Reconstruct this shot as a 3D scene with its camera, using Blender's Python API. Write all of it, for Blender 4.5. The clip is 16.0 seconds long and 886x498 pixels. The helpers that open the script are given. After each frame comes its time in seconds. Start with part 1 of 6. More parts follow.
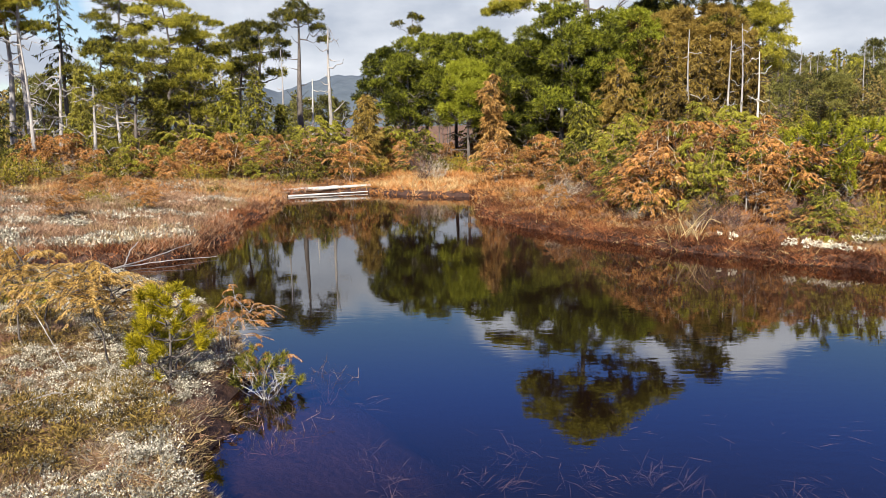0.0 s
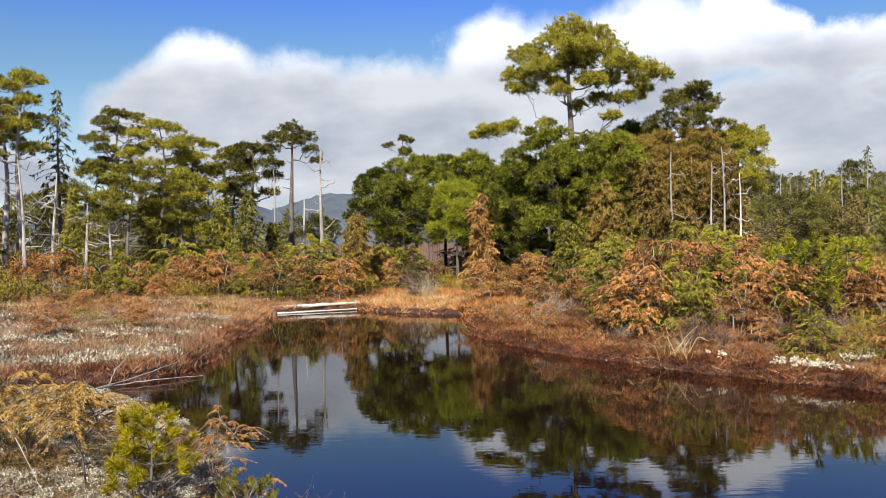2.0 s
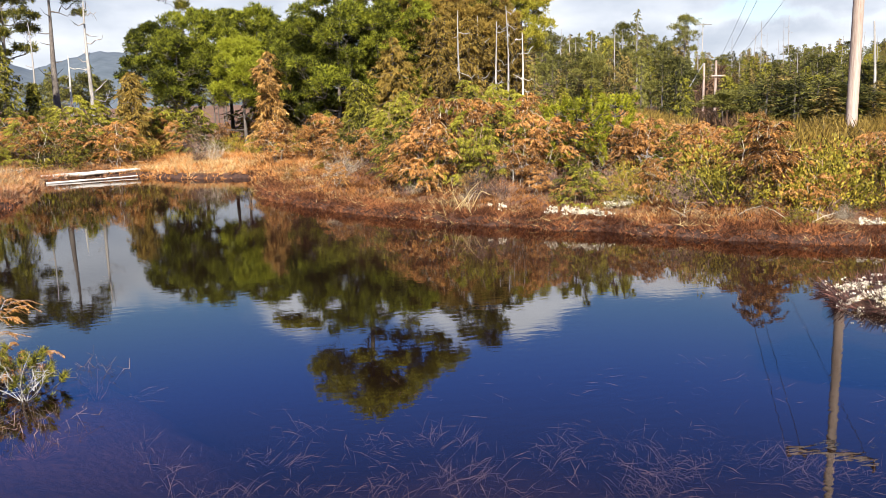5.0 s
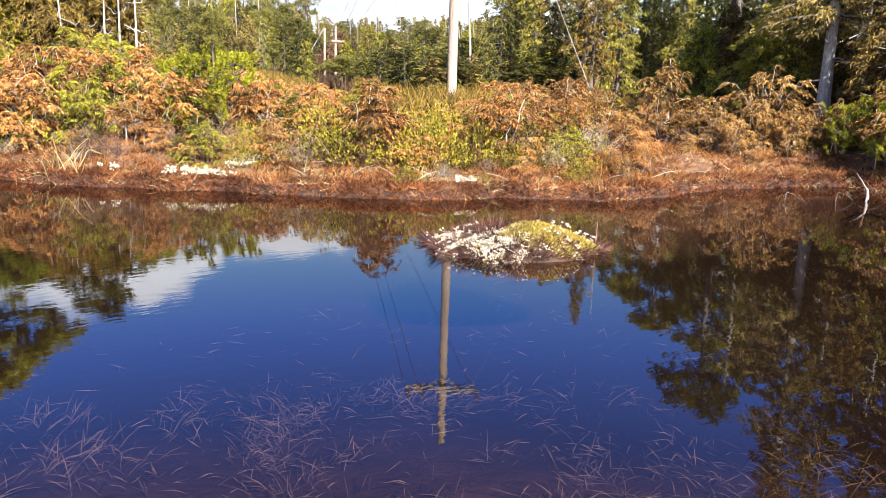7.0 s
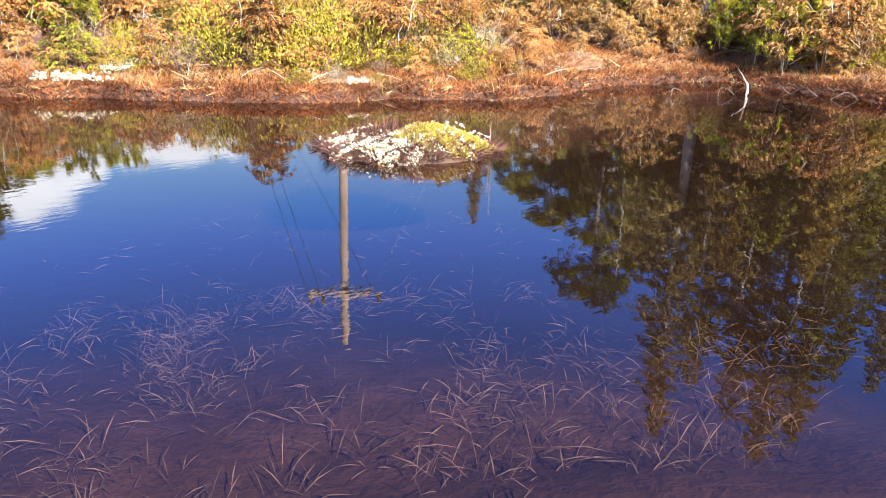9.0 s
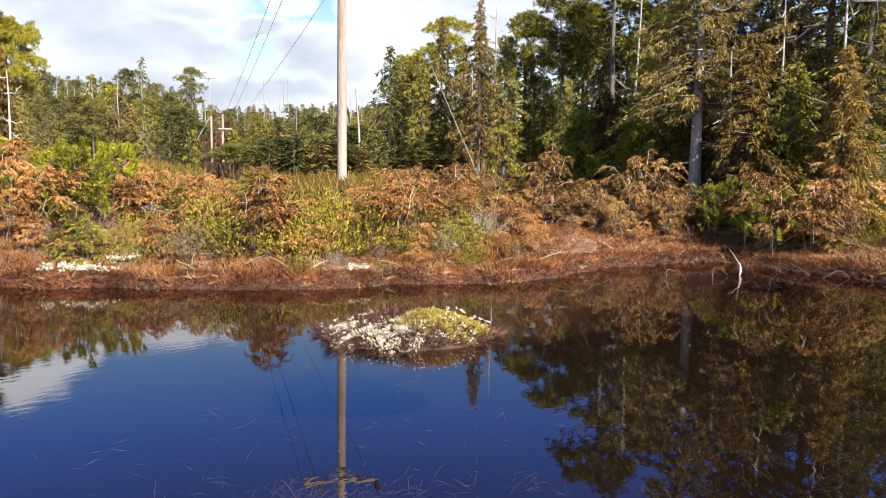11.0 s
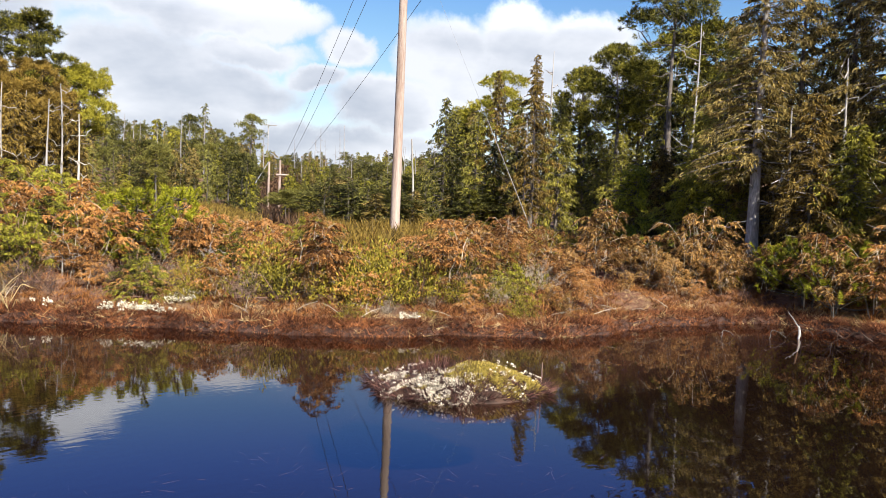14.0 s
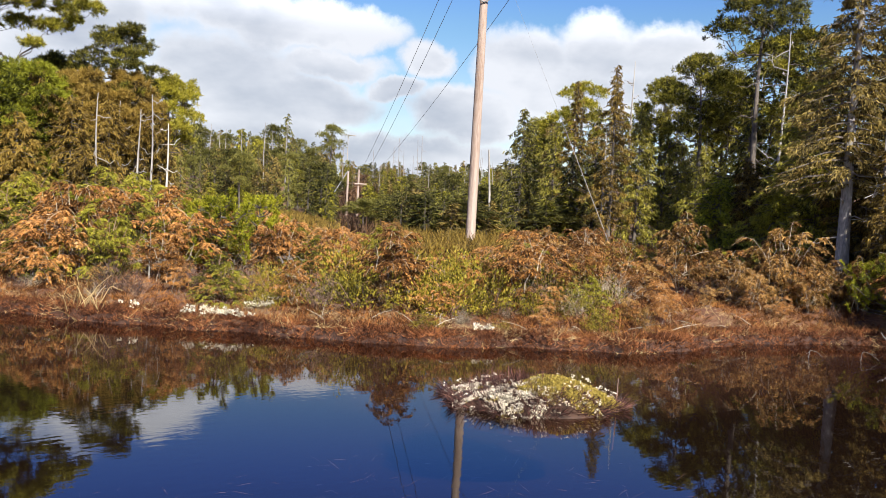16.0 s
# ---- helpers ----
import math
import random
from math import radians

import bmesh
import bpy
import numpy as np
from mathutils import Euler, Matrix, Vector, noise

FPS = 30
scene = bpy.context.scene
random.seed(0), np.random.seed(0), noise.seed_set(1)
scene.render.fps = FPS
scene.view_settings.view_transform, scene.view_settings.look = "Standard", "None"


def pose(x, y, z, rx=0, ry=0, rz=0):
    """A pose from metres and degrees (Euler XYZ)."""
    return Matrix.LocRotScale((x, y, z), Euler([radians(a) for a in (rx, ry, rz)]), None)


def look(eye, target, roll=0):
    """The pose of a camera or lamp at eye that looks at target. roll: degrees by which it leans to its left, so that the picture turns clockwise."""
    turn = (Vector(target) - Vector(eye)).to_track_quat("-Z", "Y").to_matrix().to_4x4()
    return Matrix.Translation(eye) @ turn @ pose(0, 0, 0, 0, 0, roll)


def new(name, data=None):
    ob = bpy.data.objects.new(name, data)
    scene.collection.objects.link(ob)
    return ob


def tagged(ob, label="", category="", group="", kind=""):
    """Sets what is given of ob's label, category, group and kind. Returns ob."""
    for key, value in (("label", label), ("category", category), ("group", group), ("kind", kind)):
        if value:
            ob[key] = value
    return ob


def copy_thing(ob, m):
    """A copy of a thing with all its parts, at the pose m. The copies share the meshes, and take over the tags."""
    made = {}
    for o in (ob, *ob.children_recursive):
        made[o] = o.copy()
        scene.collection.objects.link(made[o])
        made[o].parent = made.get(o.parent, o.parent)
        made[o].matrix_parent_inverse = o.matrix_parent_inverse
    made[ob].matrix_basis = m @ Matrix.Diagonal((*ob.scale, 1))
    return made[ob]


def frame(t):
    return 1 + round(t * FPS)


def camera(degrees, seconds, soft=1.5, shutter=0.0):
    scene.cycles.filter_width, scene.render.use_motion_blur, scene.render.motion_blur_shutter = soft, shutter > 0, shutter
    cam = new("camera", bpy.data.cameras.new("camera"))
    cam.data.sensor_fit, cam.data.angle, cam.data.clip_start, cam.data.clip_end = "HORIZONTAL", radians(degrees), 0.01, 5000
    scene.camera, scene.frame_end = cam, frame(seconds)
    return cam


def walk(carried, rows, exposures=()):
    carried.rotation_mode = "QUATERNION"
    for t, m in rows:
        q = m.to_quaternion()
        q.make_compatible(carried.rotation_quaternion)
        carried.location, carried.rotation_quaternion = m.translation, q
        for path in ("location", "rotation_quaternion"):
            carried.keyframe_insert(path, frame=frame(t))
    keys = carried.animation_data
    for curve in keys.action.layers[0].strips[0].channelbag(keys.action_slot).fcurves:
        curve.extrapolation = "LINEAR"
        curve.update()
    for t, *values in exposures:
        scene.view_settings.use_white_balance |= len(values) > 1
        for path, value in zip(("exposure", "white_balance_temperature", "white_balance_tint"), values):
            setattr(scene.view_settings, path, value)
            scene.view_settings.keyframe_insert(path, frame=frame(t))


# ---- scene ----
cam = camera(57.15, 16.0, soft=0.75)
PATH = [
    (0.0, pose(-0.111, 0.126, 1.698, 81.55, 1.10, -0.09)),
    (0.5, pose(-0.134, 0.114, 1.712, 83.34, 1.08, -0.17)),
    (1.0, pose(-0.137, 0.098, 1.718, 84.84, 1.23, -0.34)),
    (1.5, pose(-0.118, 0.076, 1.723, 88.72, 1.05, -0.62)),
    (2.0, pose(-0.099, 0.080, 1.729, 89.71, 1.04, -0.81)),
    (2.5, pose(-0.079, 0.049, 1.709, 88.32, 1.06, -0.92)),
    (3.0, pose(-0.048, 0.024, 1.700, 86.84, 1.04, -1.13)),
    (3.2, pose(-0.037, 0.004, 1.702, 86.51, 0.94, -1.41)),
    (5.3, pose(-0.025, 0.031, 1.674, 78.54, 0.37, -21.20)),
    (5.5, pose(-0.016, 0.027, 1.666, 78.05, -0.59, -25.57)),
    (6.0, pose(0.026, 0.025, 1.657, 77.23, -0.54, -30.61)),
    (6.5, pose(0.034, -0.009, 1.662, 76.97, -0.89, -35.37)),
    (7.0, pose(0.031, -0.061, 1.656, 77.13, -1.65, -40.64)),
    (7.5, pose(0.042, -0.082, 1.654, 77.13, -2.04, -45.47)),
    (8.0, pose(0.065, -0.085, 1.643, 75.61, -2.17, -47.53)),
    (8.2, pose(0.051, -0.081, 1.637, 74.15, -2.16, -47.70)),
    (9.2, pose(0.06, -0.075, 1.655, 70.4, -1.6, -48.0)),
    (10.3, pose(0.067, -0.072, 1.679, 78.12, -1.05, -48.41)),
    (10.5, pose(0.062, -0.065, 1.690, 80.14, -1.02, -48.43)),
    (11.0, pose(0.049, -0.036, 1.711, 83.07, -0.89, -48.33)),
    (11.5, pose(0.040, -0.027, 1.723, 84.01, -1.19, -48.10)),
    (12.0, pose(0.043, -0.032, 1.720, 84.51, -1.73, -47.76)),
    (12.5, pose(0.050, -0.028, 1.719, 84.84, -1.98, -47.34)),
    (13.0, pose(0.044, -0.032, 1.725, 85.36, -2.10, -46.64)),
    (13.5, pose(0.045, -0.016, 1.733, 85.93, -2.15, -45.74)),
    (14.0, pose(0.017, -0.013, 1.735, 86.45, -2.46, -44.71)),
    (14.5, pose(0.012, -0.003, 1.734, 86.71, -2.80, -43.74)),
    (15.0, pose(0.029, 0.003, 1.735, 86.82, -3.08, -42.77)),
    (15.5, pose(0.033, 0.009, 1.736, 86.95, -3.10, -40.26)),
    (16.0, pose(0.042, 0.009, 1.733, 86.93, -3.19, -39.34)),
]
EXPOSURES = [(0.0, 0.88), (1.0, 0.78), (2.0, 0.67), (3.0, 0.74), (5.5, 1.36), (6.0, 1.6), (7.0, 1.7), (7.5, 1.8), (8.0, 2.1), (9.2, 2.2), (10.5, 1.45), (12.0, 1.1), (14.0, 1.0), (16.0, 0.9)]
walk(cam, PATH, EXPOSURES)

# ---- sky, clouds and sun ----
SUN_AZ, SUN_EL = 194.0, 36.0
world = bpy.data.worlds.new("sky")
scene.world = world
world.use_nodes = True


def build_world():
    nt = world.node_tree
    nd, ln = nt.nodes, nt.links
    nd.clear()

    def n(kind):
        return nd.new(kind)

    def m(op, a, b=None, c=None):
        node = n("ShaderNodeMath")
        node.operation = op
        for i, v in enumerate((a, b, c)):
            if v is None:
                continue
            if isinstance(v, (int, float)):
                node.inputs[i].default_value = v
            else:
                ln.new(v, node.inputs[i])
        return node.outputs[0]

    def vm(op, a, b):
        node = n("ShaderNodeVectorMath")
        node.operation = op
        for i, v in enumerate((a, b)):
            if isinstance(v, tuple):
                node.inputs[i].default_value = v
            else:
                ln.new(v, node.inputs[i])
        return node.outputs["Value"] if op == "DOT_PRODUCT" else node.outputs[0]

    def smooth(v, a, b):
        node = n("ShaderNodeMapRange")
        node.interpolation_type = "SMOOTHSTEP"
        ln.new(v, node.inputs[0])
        node.inputs[1].default_value, node.inputs[2].default_value = a, b
        return node.outputs[0]

    sky = n("ShaderNodeTexSky")
    sky.sky_type, sky.sun_disc = "NISHITA", False
    sky.sun_elevation, sky.sun_rotation = radians(SUN_EL), radians(SUN_AZ)
    sky.air_density, sky.dust_density, sky.ozone_density = 1.0, 0.3, 2.0
    sky.altitude = 60
    tc = n("ShaderNodeTexCoord")
    sep = n("ShaderNodeSeparateXYZ")
    ln.new(tc.outputs["Generated"], sep.inputs[0])
    az = m("MULTIPLY", m("ARCTAN2", sep.outputs[0], sep.outputs[1]), 57.29578)
    el = m("MULTIPLY", m("ARCSINE", sep.outputs[2]), 57.29578)
    comb = n("ShaderNodeCombineXYZ")
    ln.new(az, comb.inputs[0])
    ln.new(el, comb.inputs[1])
    # ragged edges: the cloud plan is bent by noise of two sizes
    warp = n("ShaderNodeTexNoise")
    warp.inputs["Scale"].default_value, warp.inputs["Detail"].default_value = 11.0, 6.0
    warp.inputs["Roughness"].default_value = 0.6
    ln.new(tc.outputs["Generated"], warp.inputs["Vector"])
    off = vm("MULTIPLY", vm("SUBTRACT", warp.outputs["Color"], (0.5, 0.5, 0.5)), (5.0, 4.0, 0.0))
    p = vm("ADD", comb.outputs[0], off)
    clouds = [(-17.5, 8.5, 5, 4), (-15.2, 10.4, 4.6, 3.6), (-9.5, 9, 6, 3.9), (-3, 9, 7, 3.7), (4.5, 10.8, 4.2, 4.5),
              (10, 10.5, 6, 4.6), (15.5, 11.5, 4.5, 5.2), (20.6, 13.4, 3.2, 3.0), (23.5, 12.4, 3.0, 2.0), (30.5, 11.6, 3.8, 1.9), (24, 7.5, 6, 3.6), (27.5, 11.4, 4.0, 1.9),
              (-10, 4.5, 11, 3.6), (8, 4.5, 16, 4.4), (25, 3.5, 9, 3), (-28, 4.5, 5, 2.0),
              (31.5, 11.4, 4.2, 1.7), (29, 6.4, 6, 1.9), (22, 6.0, 7, 2.6), (31, 9.0, 4, 1.2), (35.5, 7.6, 2.2, 1.0),
              (37.4, 10.0, 2.1, 1.7), (40.8, 6.3, 4.4, 2.2), (44.5, 9.6, 3.6, 2.4), (49.5, 11.0, 3.6, 2.4), (54.0, 11.0, 3.6, 1.9), (48, 8.0, 6, 2.2),
              (36.5, 3.2, 9, 1.7), (55, 8, 5, 2.6), (85, 13, 12, 4), (-60, 12, 18, 5), (125, 20, 20, 6), (-120, 16, 25, 6)]
    best = None
    for a, e, ra, re in clouds:
        d = vm("MULTIPLY", vm("SUBTRACT", p, (a, e, 0.0)), (1 / ra, 1 / re, 0.0))
        q = vm("DOT_PRODUCT", d, d)
        best = q if best is None else m("SMOOTH_MIN", best, q, 0.3)
    cover = smooth(best, 1.4, 0.5)
    # grey bellies and bright heads
    n2 = n("ShaderNodeTexNoise")
    n2.inputs["Scale"].default_value, n2.inputs["Detail"].default_value = 6.5, 5.0
    stretch = vm("MULTIPLY", tc.outputs["Generated"], (1.0, 1.0, 2.2))
    ln.new(stretch, n2.inputs["Vector"])
    edge = smooth(best, 0.15, 1.0)
    bright = m("ADD", m("MULTIPLY", n2.outputs["Fac"], 1.4), m("MULTIPLY", edge, 0.26))
    bright = m("ADD", bright, m("MULTIPLY_ADD", el, 0.028, -0.13))
    ramp = n("ShaderNodeValToRGB")
    ramp.color_ramp.elements[0].position, ramp.color_ramp.elements[0].color = 0.58, (CLOUD * 0.62, CLOUD * 0.68, CLOUD * 0.80, 1)
    ramp.color_ramp.elements[1].position, ramp.color_ramp.elements[1].color = 1.0, (CLOUD * 1.04, CLOUD * 1.07, CLOUD * 1.15, 1)
    ln.new(bright, ramp.inputs[0])
    mix = n("ShaderNodeMix")
    mix.data_type = "RGBA"
    veil = m("MULTIPLY", smooth(el, 12.0, 3.0), 0.42)
    ln.new(m("MULTIPLY", m("MAXIMUM", cover, veil), 0.97), mix.inputs["Factor"])
    deep = n("ShaderNodeHueSaturation")
    deep.inputs["Saturation"].default_value = 1.2
    ln.new(sky.outputs[0], deep.inputs["Color"])
    # the blue deepens with height over the horizon
    high = n("ShaderNodeMix")
    high.data_type, high.blend_type = "RGBA", "MULTIPLY"
    high.inputs[7].default_value = (0.58, 0.79, 1.58, 1)
    ln.new(smooth(el, 11.5, 20.5), high.inputs["Factor"])
    low = n("ShaderNodeMix")
    low.data_type, low.blend_type = "RGBA", "MULTIPLY"
    low.inputs["Factor"].default_value = 1.0
    low.inputs[7].default_value = (1.24, 1.23, 1.22, 1)
    ln.new(deep.outputs[0], low.inputs[6])
    ln.new(low.outputs[2], high.inputs[6])
    zenith = n("ShaderNodeMix")
    zenith.data_type, zenith.blend_type = "RGBA", "MULTIPLY"
    zenith.inputs[7].default_value = (0.56, 0.55, 0.56, 1)
    ln.new(smooth(el, 17.0, 34.0), zenith.inputs["Factor"])
    ln.new(high.outputs[2], zenith.inputs[6])
    ln.new(zenith.outputs[2], mix.inputs[6])
    # high sunlit heads
    heads = n("ShaderNodeVectorMath")
    heads.operation = "SCALE"
    ln.new(ramp.outputs[0], heads.inputs[0])
    ln.new(m("MULTIPLY_ADD", smooth(el, 11.0, 14.5), 0.65, 1.0), heads.inputs["Scale"])
    ln.new(heads.outputs[0], mix.inputs[7])
    bg = n("ShaderNodeBackground")
    bg.inputs["Strength"].default_value = SKY
    ln.new(mix.outputs[2], bg.inputs["Color"])
    out = n("ShaderNodeOutputWorld")
    ln.new(bg.outputs[0], out.inputs["Surface"])


SKY = 0.06
CLOUD = 0.46 / SKY
build_world()
sun = new("sun", bpy.data.lights.new("sun", "SUN"))
sun.data.energy, sun.data.angle, sun.data.color = 5.0, radians(0.53), (1.0, 0.93, 0.82)
sa, se = radians(SUN_AZ), radians(SUN_EL)
sun.matrix_world = look((60 * math.sin(sa) * math.cos(se), 60 * math.cos(sa) * math.cos(se), 60 * math.sin(se)), (0, 0, 0))

# ---- materials ----


def nodes(name):
    mat = bpy.data.materials.new(name)
    mat.use_nodes = True
    nt = mat.node_tree
    nt.nodes.clear()
    return mat, nt.nodes, nt.links


def foliage(name, dark, light, glow=0.22, rough=0.6, patch=1.8, other=None):
    """Leaves, needles and stalks: colour by blade, by plant and by patch; some light passes through."""
    mat, nd, ln = nodes(name)
    geo, info, tc = nd.new("ShaderNodeNewGeometry"), nd.new("ShaderNodeObjectInfo"), nd.new("ShaderNodeTexCoord")
    noi = nd.new("ShaderNodeTexNoise")
    noi.inputs["Scale"].default_value, noi.inputs["Detail"].default_value = patch, 3
    ln.new(tc.outputs["Object"], noi.inputs["Vector"])
    a = nd.new("ShaderNodeMath")
    a.operation = "MULTIPLY_ADD"
    a.inputs[1].default_value = 0.6
    ln.new(geo.outputs["Random Per Island"], a.inputs[0])
    b = nd.new("ShaderNodeMath")
    b.operation = "MULTIPLY_ADD"
    b.inputs[1].default_value, b.inputs[2].default_value = 0.45, -0.54
    ln.new(info.outputs["Random"], b.inputs[0])
    c = nd.new("ShaderNodeMath")
    c.operation = "MULTIPLY_ADD"
    c.inputs[1].default_value = 1.0
    ln.new(noi.outputs["Fac"], c.inputs[0])
    ln.new(b.outputs[0], c.inputs[2])
    ln.new(c.outputs[0], a.inputs[2])
    ramp = nd.new("ShaderNodeValToRGB")
    ramp.color_ramp.elements[0].position, ramp.color_ramp.elements[0].color = 0.22, (*[0.5 * c for c in dark], 1)
    ramp.color_ramp.elements[1].position, ramp.color_ramp.elements[1].color = 0.78, (*[1.18 * c for c in light], 1)
    if other:
        ramp.color_ramp.elements.new(1.0).color = (*other, 1)
    ln.new(a.outputs[0], ramp.inputs[0])
    pr = nd.new("ShaderNodeBsdfPrincipled")
    pr.inputs["Roughness"].default_value = rough
    pr.inputs["Specular IOR Level"].default_value = 0.25
    ln.new(ramp.outputs[0], pr.inputs["Base Color"])
    tr = nd.new("ShaderNodeBsdfTranslucent")
    ln.new(ramp.outputs[0], tr.inputs["Color"])
    mx = nd.new("ShaderNodeMixShader")
    mx.inputs[0].default_value = glow
    ln.new(pr.outputs[0], mx.inputs[1])
    ln.new(tr.outputs[0], mx.inputs[2])
    out = nd.new("ShaderNodeOutputMaterial")
    ln.new(mx.outputs[0], out.inputs["Surface"])
    return mat


def rough_solid(name, dark, light, scale=6.0, stretch=(1, 1, 1), rough=0.85, bump=0.4, fine=40.0):
    """Bark, weathered timber, peat: two sizes of mottling with relief."""
    mat, nd, ln = nodes(name)
    tc, mp = nd.new("ShaderNodeTexCoord"), nd.new("ShaderNodeMapping")
    mp.inputs["Scale"].default_value = stretch
    ln.new(tc.outputs["Object"], mp.inputs["Vector"])
    n1, n2 = nd.new("ShaderNodeTexNoise"), nd.new("ShaderNodeTexNoise")
    n1.inputs["Scale"].default_value, n1.inputs["Detail"].default_value = scale, 6
    n2.inputs["Scale"].default_value, n2.inputs["Detail"].default_value = fine, 4
    ln.new(mp.outputs[0], n1.inputs["Vector"])
    ln.new(mp.outputs[0], n2.inputs["Vector"])
    av = nd.new("ShaderNodeMath")
    av.operation = "MULTIPLY_ADD"
    av.inputs[1].default_value = 0.45
    ln.new(n2.outputs["Fac"], av.inputs[0])
    hv = nd.new("ShaderNodeMath")
    hv.operation = "MULTIPLY"
    hv.inputs[1].default_value = 0.6
    ln.new(n1.outputs["Fac"], hv.inputs[0])
    ln.new(hv.outputs[0], av.inputs[2])
    ramp = nd.new("ShaderNodeValToRGB")
    ramp.color_ramp.elements[0].position, ramp.color_ramp.elements[0].color = 0.36, (*dark, 1)
    ramp.color_ramp.elements[1].position, ramp.color_ramp.elements[1].color = 0.68, (*light, 1)
    ln.new(av.outputs[0], ramp.inputs[0])
    bp = nd.new("ShaderNodeBump")
    bp.inputs["Strength"].default_value, bp.inputs["Distance"].default_value = bump, 0.03
    ln.new(av.outputs[0], bp.inputs["Height"])
    pr = nd.new("ShaderNodeBsdfPrincipled")
    pr.inputs["Roughness"].default_value = rough
    pr.inputs["Specular IOR Level"].default_value = 0.3
    ln.new(ramp.outputs[0], pr.inputs["Base Color"])
    ln.new(bp.outputs[0], pr.inputs["Normal"])
    out = nd.new("ShaderNodeOutputMaterial")
    ln.new(pr.outputs[0], out.inputs["Surface"])
    return mat


PINE = foliage("pine_needles", (0.055, 0.058, 0.008), (0.37, 0.33, 0.034))
PINE_DEEP = foliage("deep_green_needles", (0.042, 0.053, 0.006), (0.28, 0.29, 0.021))
PINE_YOUNG = foliage("young_pine_needles", (0.24, 0.205, 0.008), (0.62, 0.51, 0.022), glow=0.4)
CEDAR_GREEN = foliage("cedar_sprays", (0.07, 0.07, 0.01), (0.32, 0.29, 0.03))
CEDAR_BROWN = foliage("browning_cedar_sprays", (0.08, 0.05, 0.01), (0.30, 0.20, 0.04))
DEAD_ORANGE = foliage("dead_orange_sprays", (0.17, 0.07, 0.018), (0.56, 0.27, 0.075), glow=0.25, other=(0.62, 0.42, 0.21))
DEAD_GOLD = foliage("dead_gold_sprays", (0.19, 0.095, 0.025), (0.54, 0.31, 0.09), glow=0.3, other=(0.66, 0.50, 0.27))
CONIFER = foliage("dark_conifer_sprays", (0.06, 0.062, 0.014), (0.36, 0.32, 0.052), glow=0.3)
HANGING = foliage("lichen_hung_sprays", (0.07, 0.054, 0.015), (0.36, 0.265, 0.075), glow=0.3)
HILL = foliage("hill_conifer_sprays", (0.045, 0.05, 0.013), (0.22, 0.205, 0.045))
BUSH = foliage("olive_shrub_leaves", (0.065, 0.056, 0.008), (0.35, 0.29, 0.032), other=(0.48, 0.26, 0.06))
BUSH_GREEN = foliage("bright_green_leaves", (0.09, 0.11, 0.009), (0.38, 0.37, 0.022))
HEATH = foliage("red_brown_heath", (0.17, 0.06, 0.016), (0.56, 0.25, 0.07), glow=0.2, other=(0.58, 0.40, 0.20))
HEATH_DARK = foliage("dark_red_heath", (0.11, 0.034, 0.014), (0.42, 0.165, 0.06), glow=0.15)
SLOPE = foliage("dark_brown_dead_sprays", (0.05, 0.028, 0.016), (0.17, 0.095, 0.05), glow=0.1)
HEATH_TAN = foliage("greyish_tan_heath", (0.14, 0.07, 0.035), (0.44, 0.27, 0.155), glow=0.2, other=(0.52, 0.42, 0.30))
TWIG = foliage("purple_brown_twigs", (0.10, 0.06, 0.05), (0.30, 0.19, 0.14), glow=0.05)
TWIG_PALE = foliage("bleached_twigs", (0.22, 0.175, 0.12), (0.50, 0.42, 0.31), glow=0.05)
GRASS = foliage("tan_sedge", (0.27, 0.17, 0.06), (0.60, 0.45, 0.22), glow=0.25)
MOSS = foliage("olive_moss", (0.045, 0.03, 0.009), (0.27, 0.18, 0.04), glow=0.15, patch=5.0)
MOSS_YELLOW = foliage("yellow_moss", (0.15, 0.11, 0.02), (0.42, 0.325, 0.07), glow=0.15, patch=3.0)
LICHEN = foliage("reindeer_lichen", (0.37, 0.33, 0.235), (0.75, 0.69, 0.53), glow=0.1, rough=0.9, patch=3.0)
GOLD_FAN = foliage("golden_dead_fans", (0.25, 0.135, 0.03), (0.64, 0.41, 0.11), glow=0.3, other=(0.72, 0.55, 0.28))
CREAM = foliage("cream_lichen_heads", (0.50, 0.43, 0.32), (0.84, 0.76, 0.60), glow=0.1, rough=0.9, patch=4.0)
HEATHER = foliage("purple_brown_heather", (0.06, 0.024, 0.02), (0.25, 0.115, 0.085), glow=0.1, other=(0.40, 0.26, 0.18))
WEED = foliage("drowned_sedge", (0.07, 0.064, 0.064), (0.24, 0.225, 0.225), glow=0.05, patch=2.0)
BARK = rough_solid("grey_brown_bark", (0.045, 0.036, 0.03), (0.20, 0.17, 0.145), 5, (1, 1, 0.25))
BARK_PALE = rough_solid("pale_grey_bark", (0.14, 0.125, 0.115), (0.46, 0.43, 0.40), 4, (1, 1, 0.25))
SNAG = rough_solid("silver_dead_timber", (0.19, 0.175, 0.16), (0.52, 0.48, 0.43), 4, (1, 1, 0.15))
SNAG_WHITE = rough_solid("bleached_dead_timber", (0.40, 0.37, 0.32), (0.74, 0.70, 0.62), 4, (1, 1, 0.15))
POLE = rough_solid("weathered_pole_timber", (0.24, 0.165, 0.125), (0.52, 0.42, 0.355), 5, (1, 1, 0.06), fine=60)
PEAT = rough_solid("wet_peat", (0.018, 0.011, 0.008), (0.10, 0.055, 0.035), 3.0, fine=18, rough=0.6)
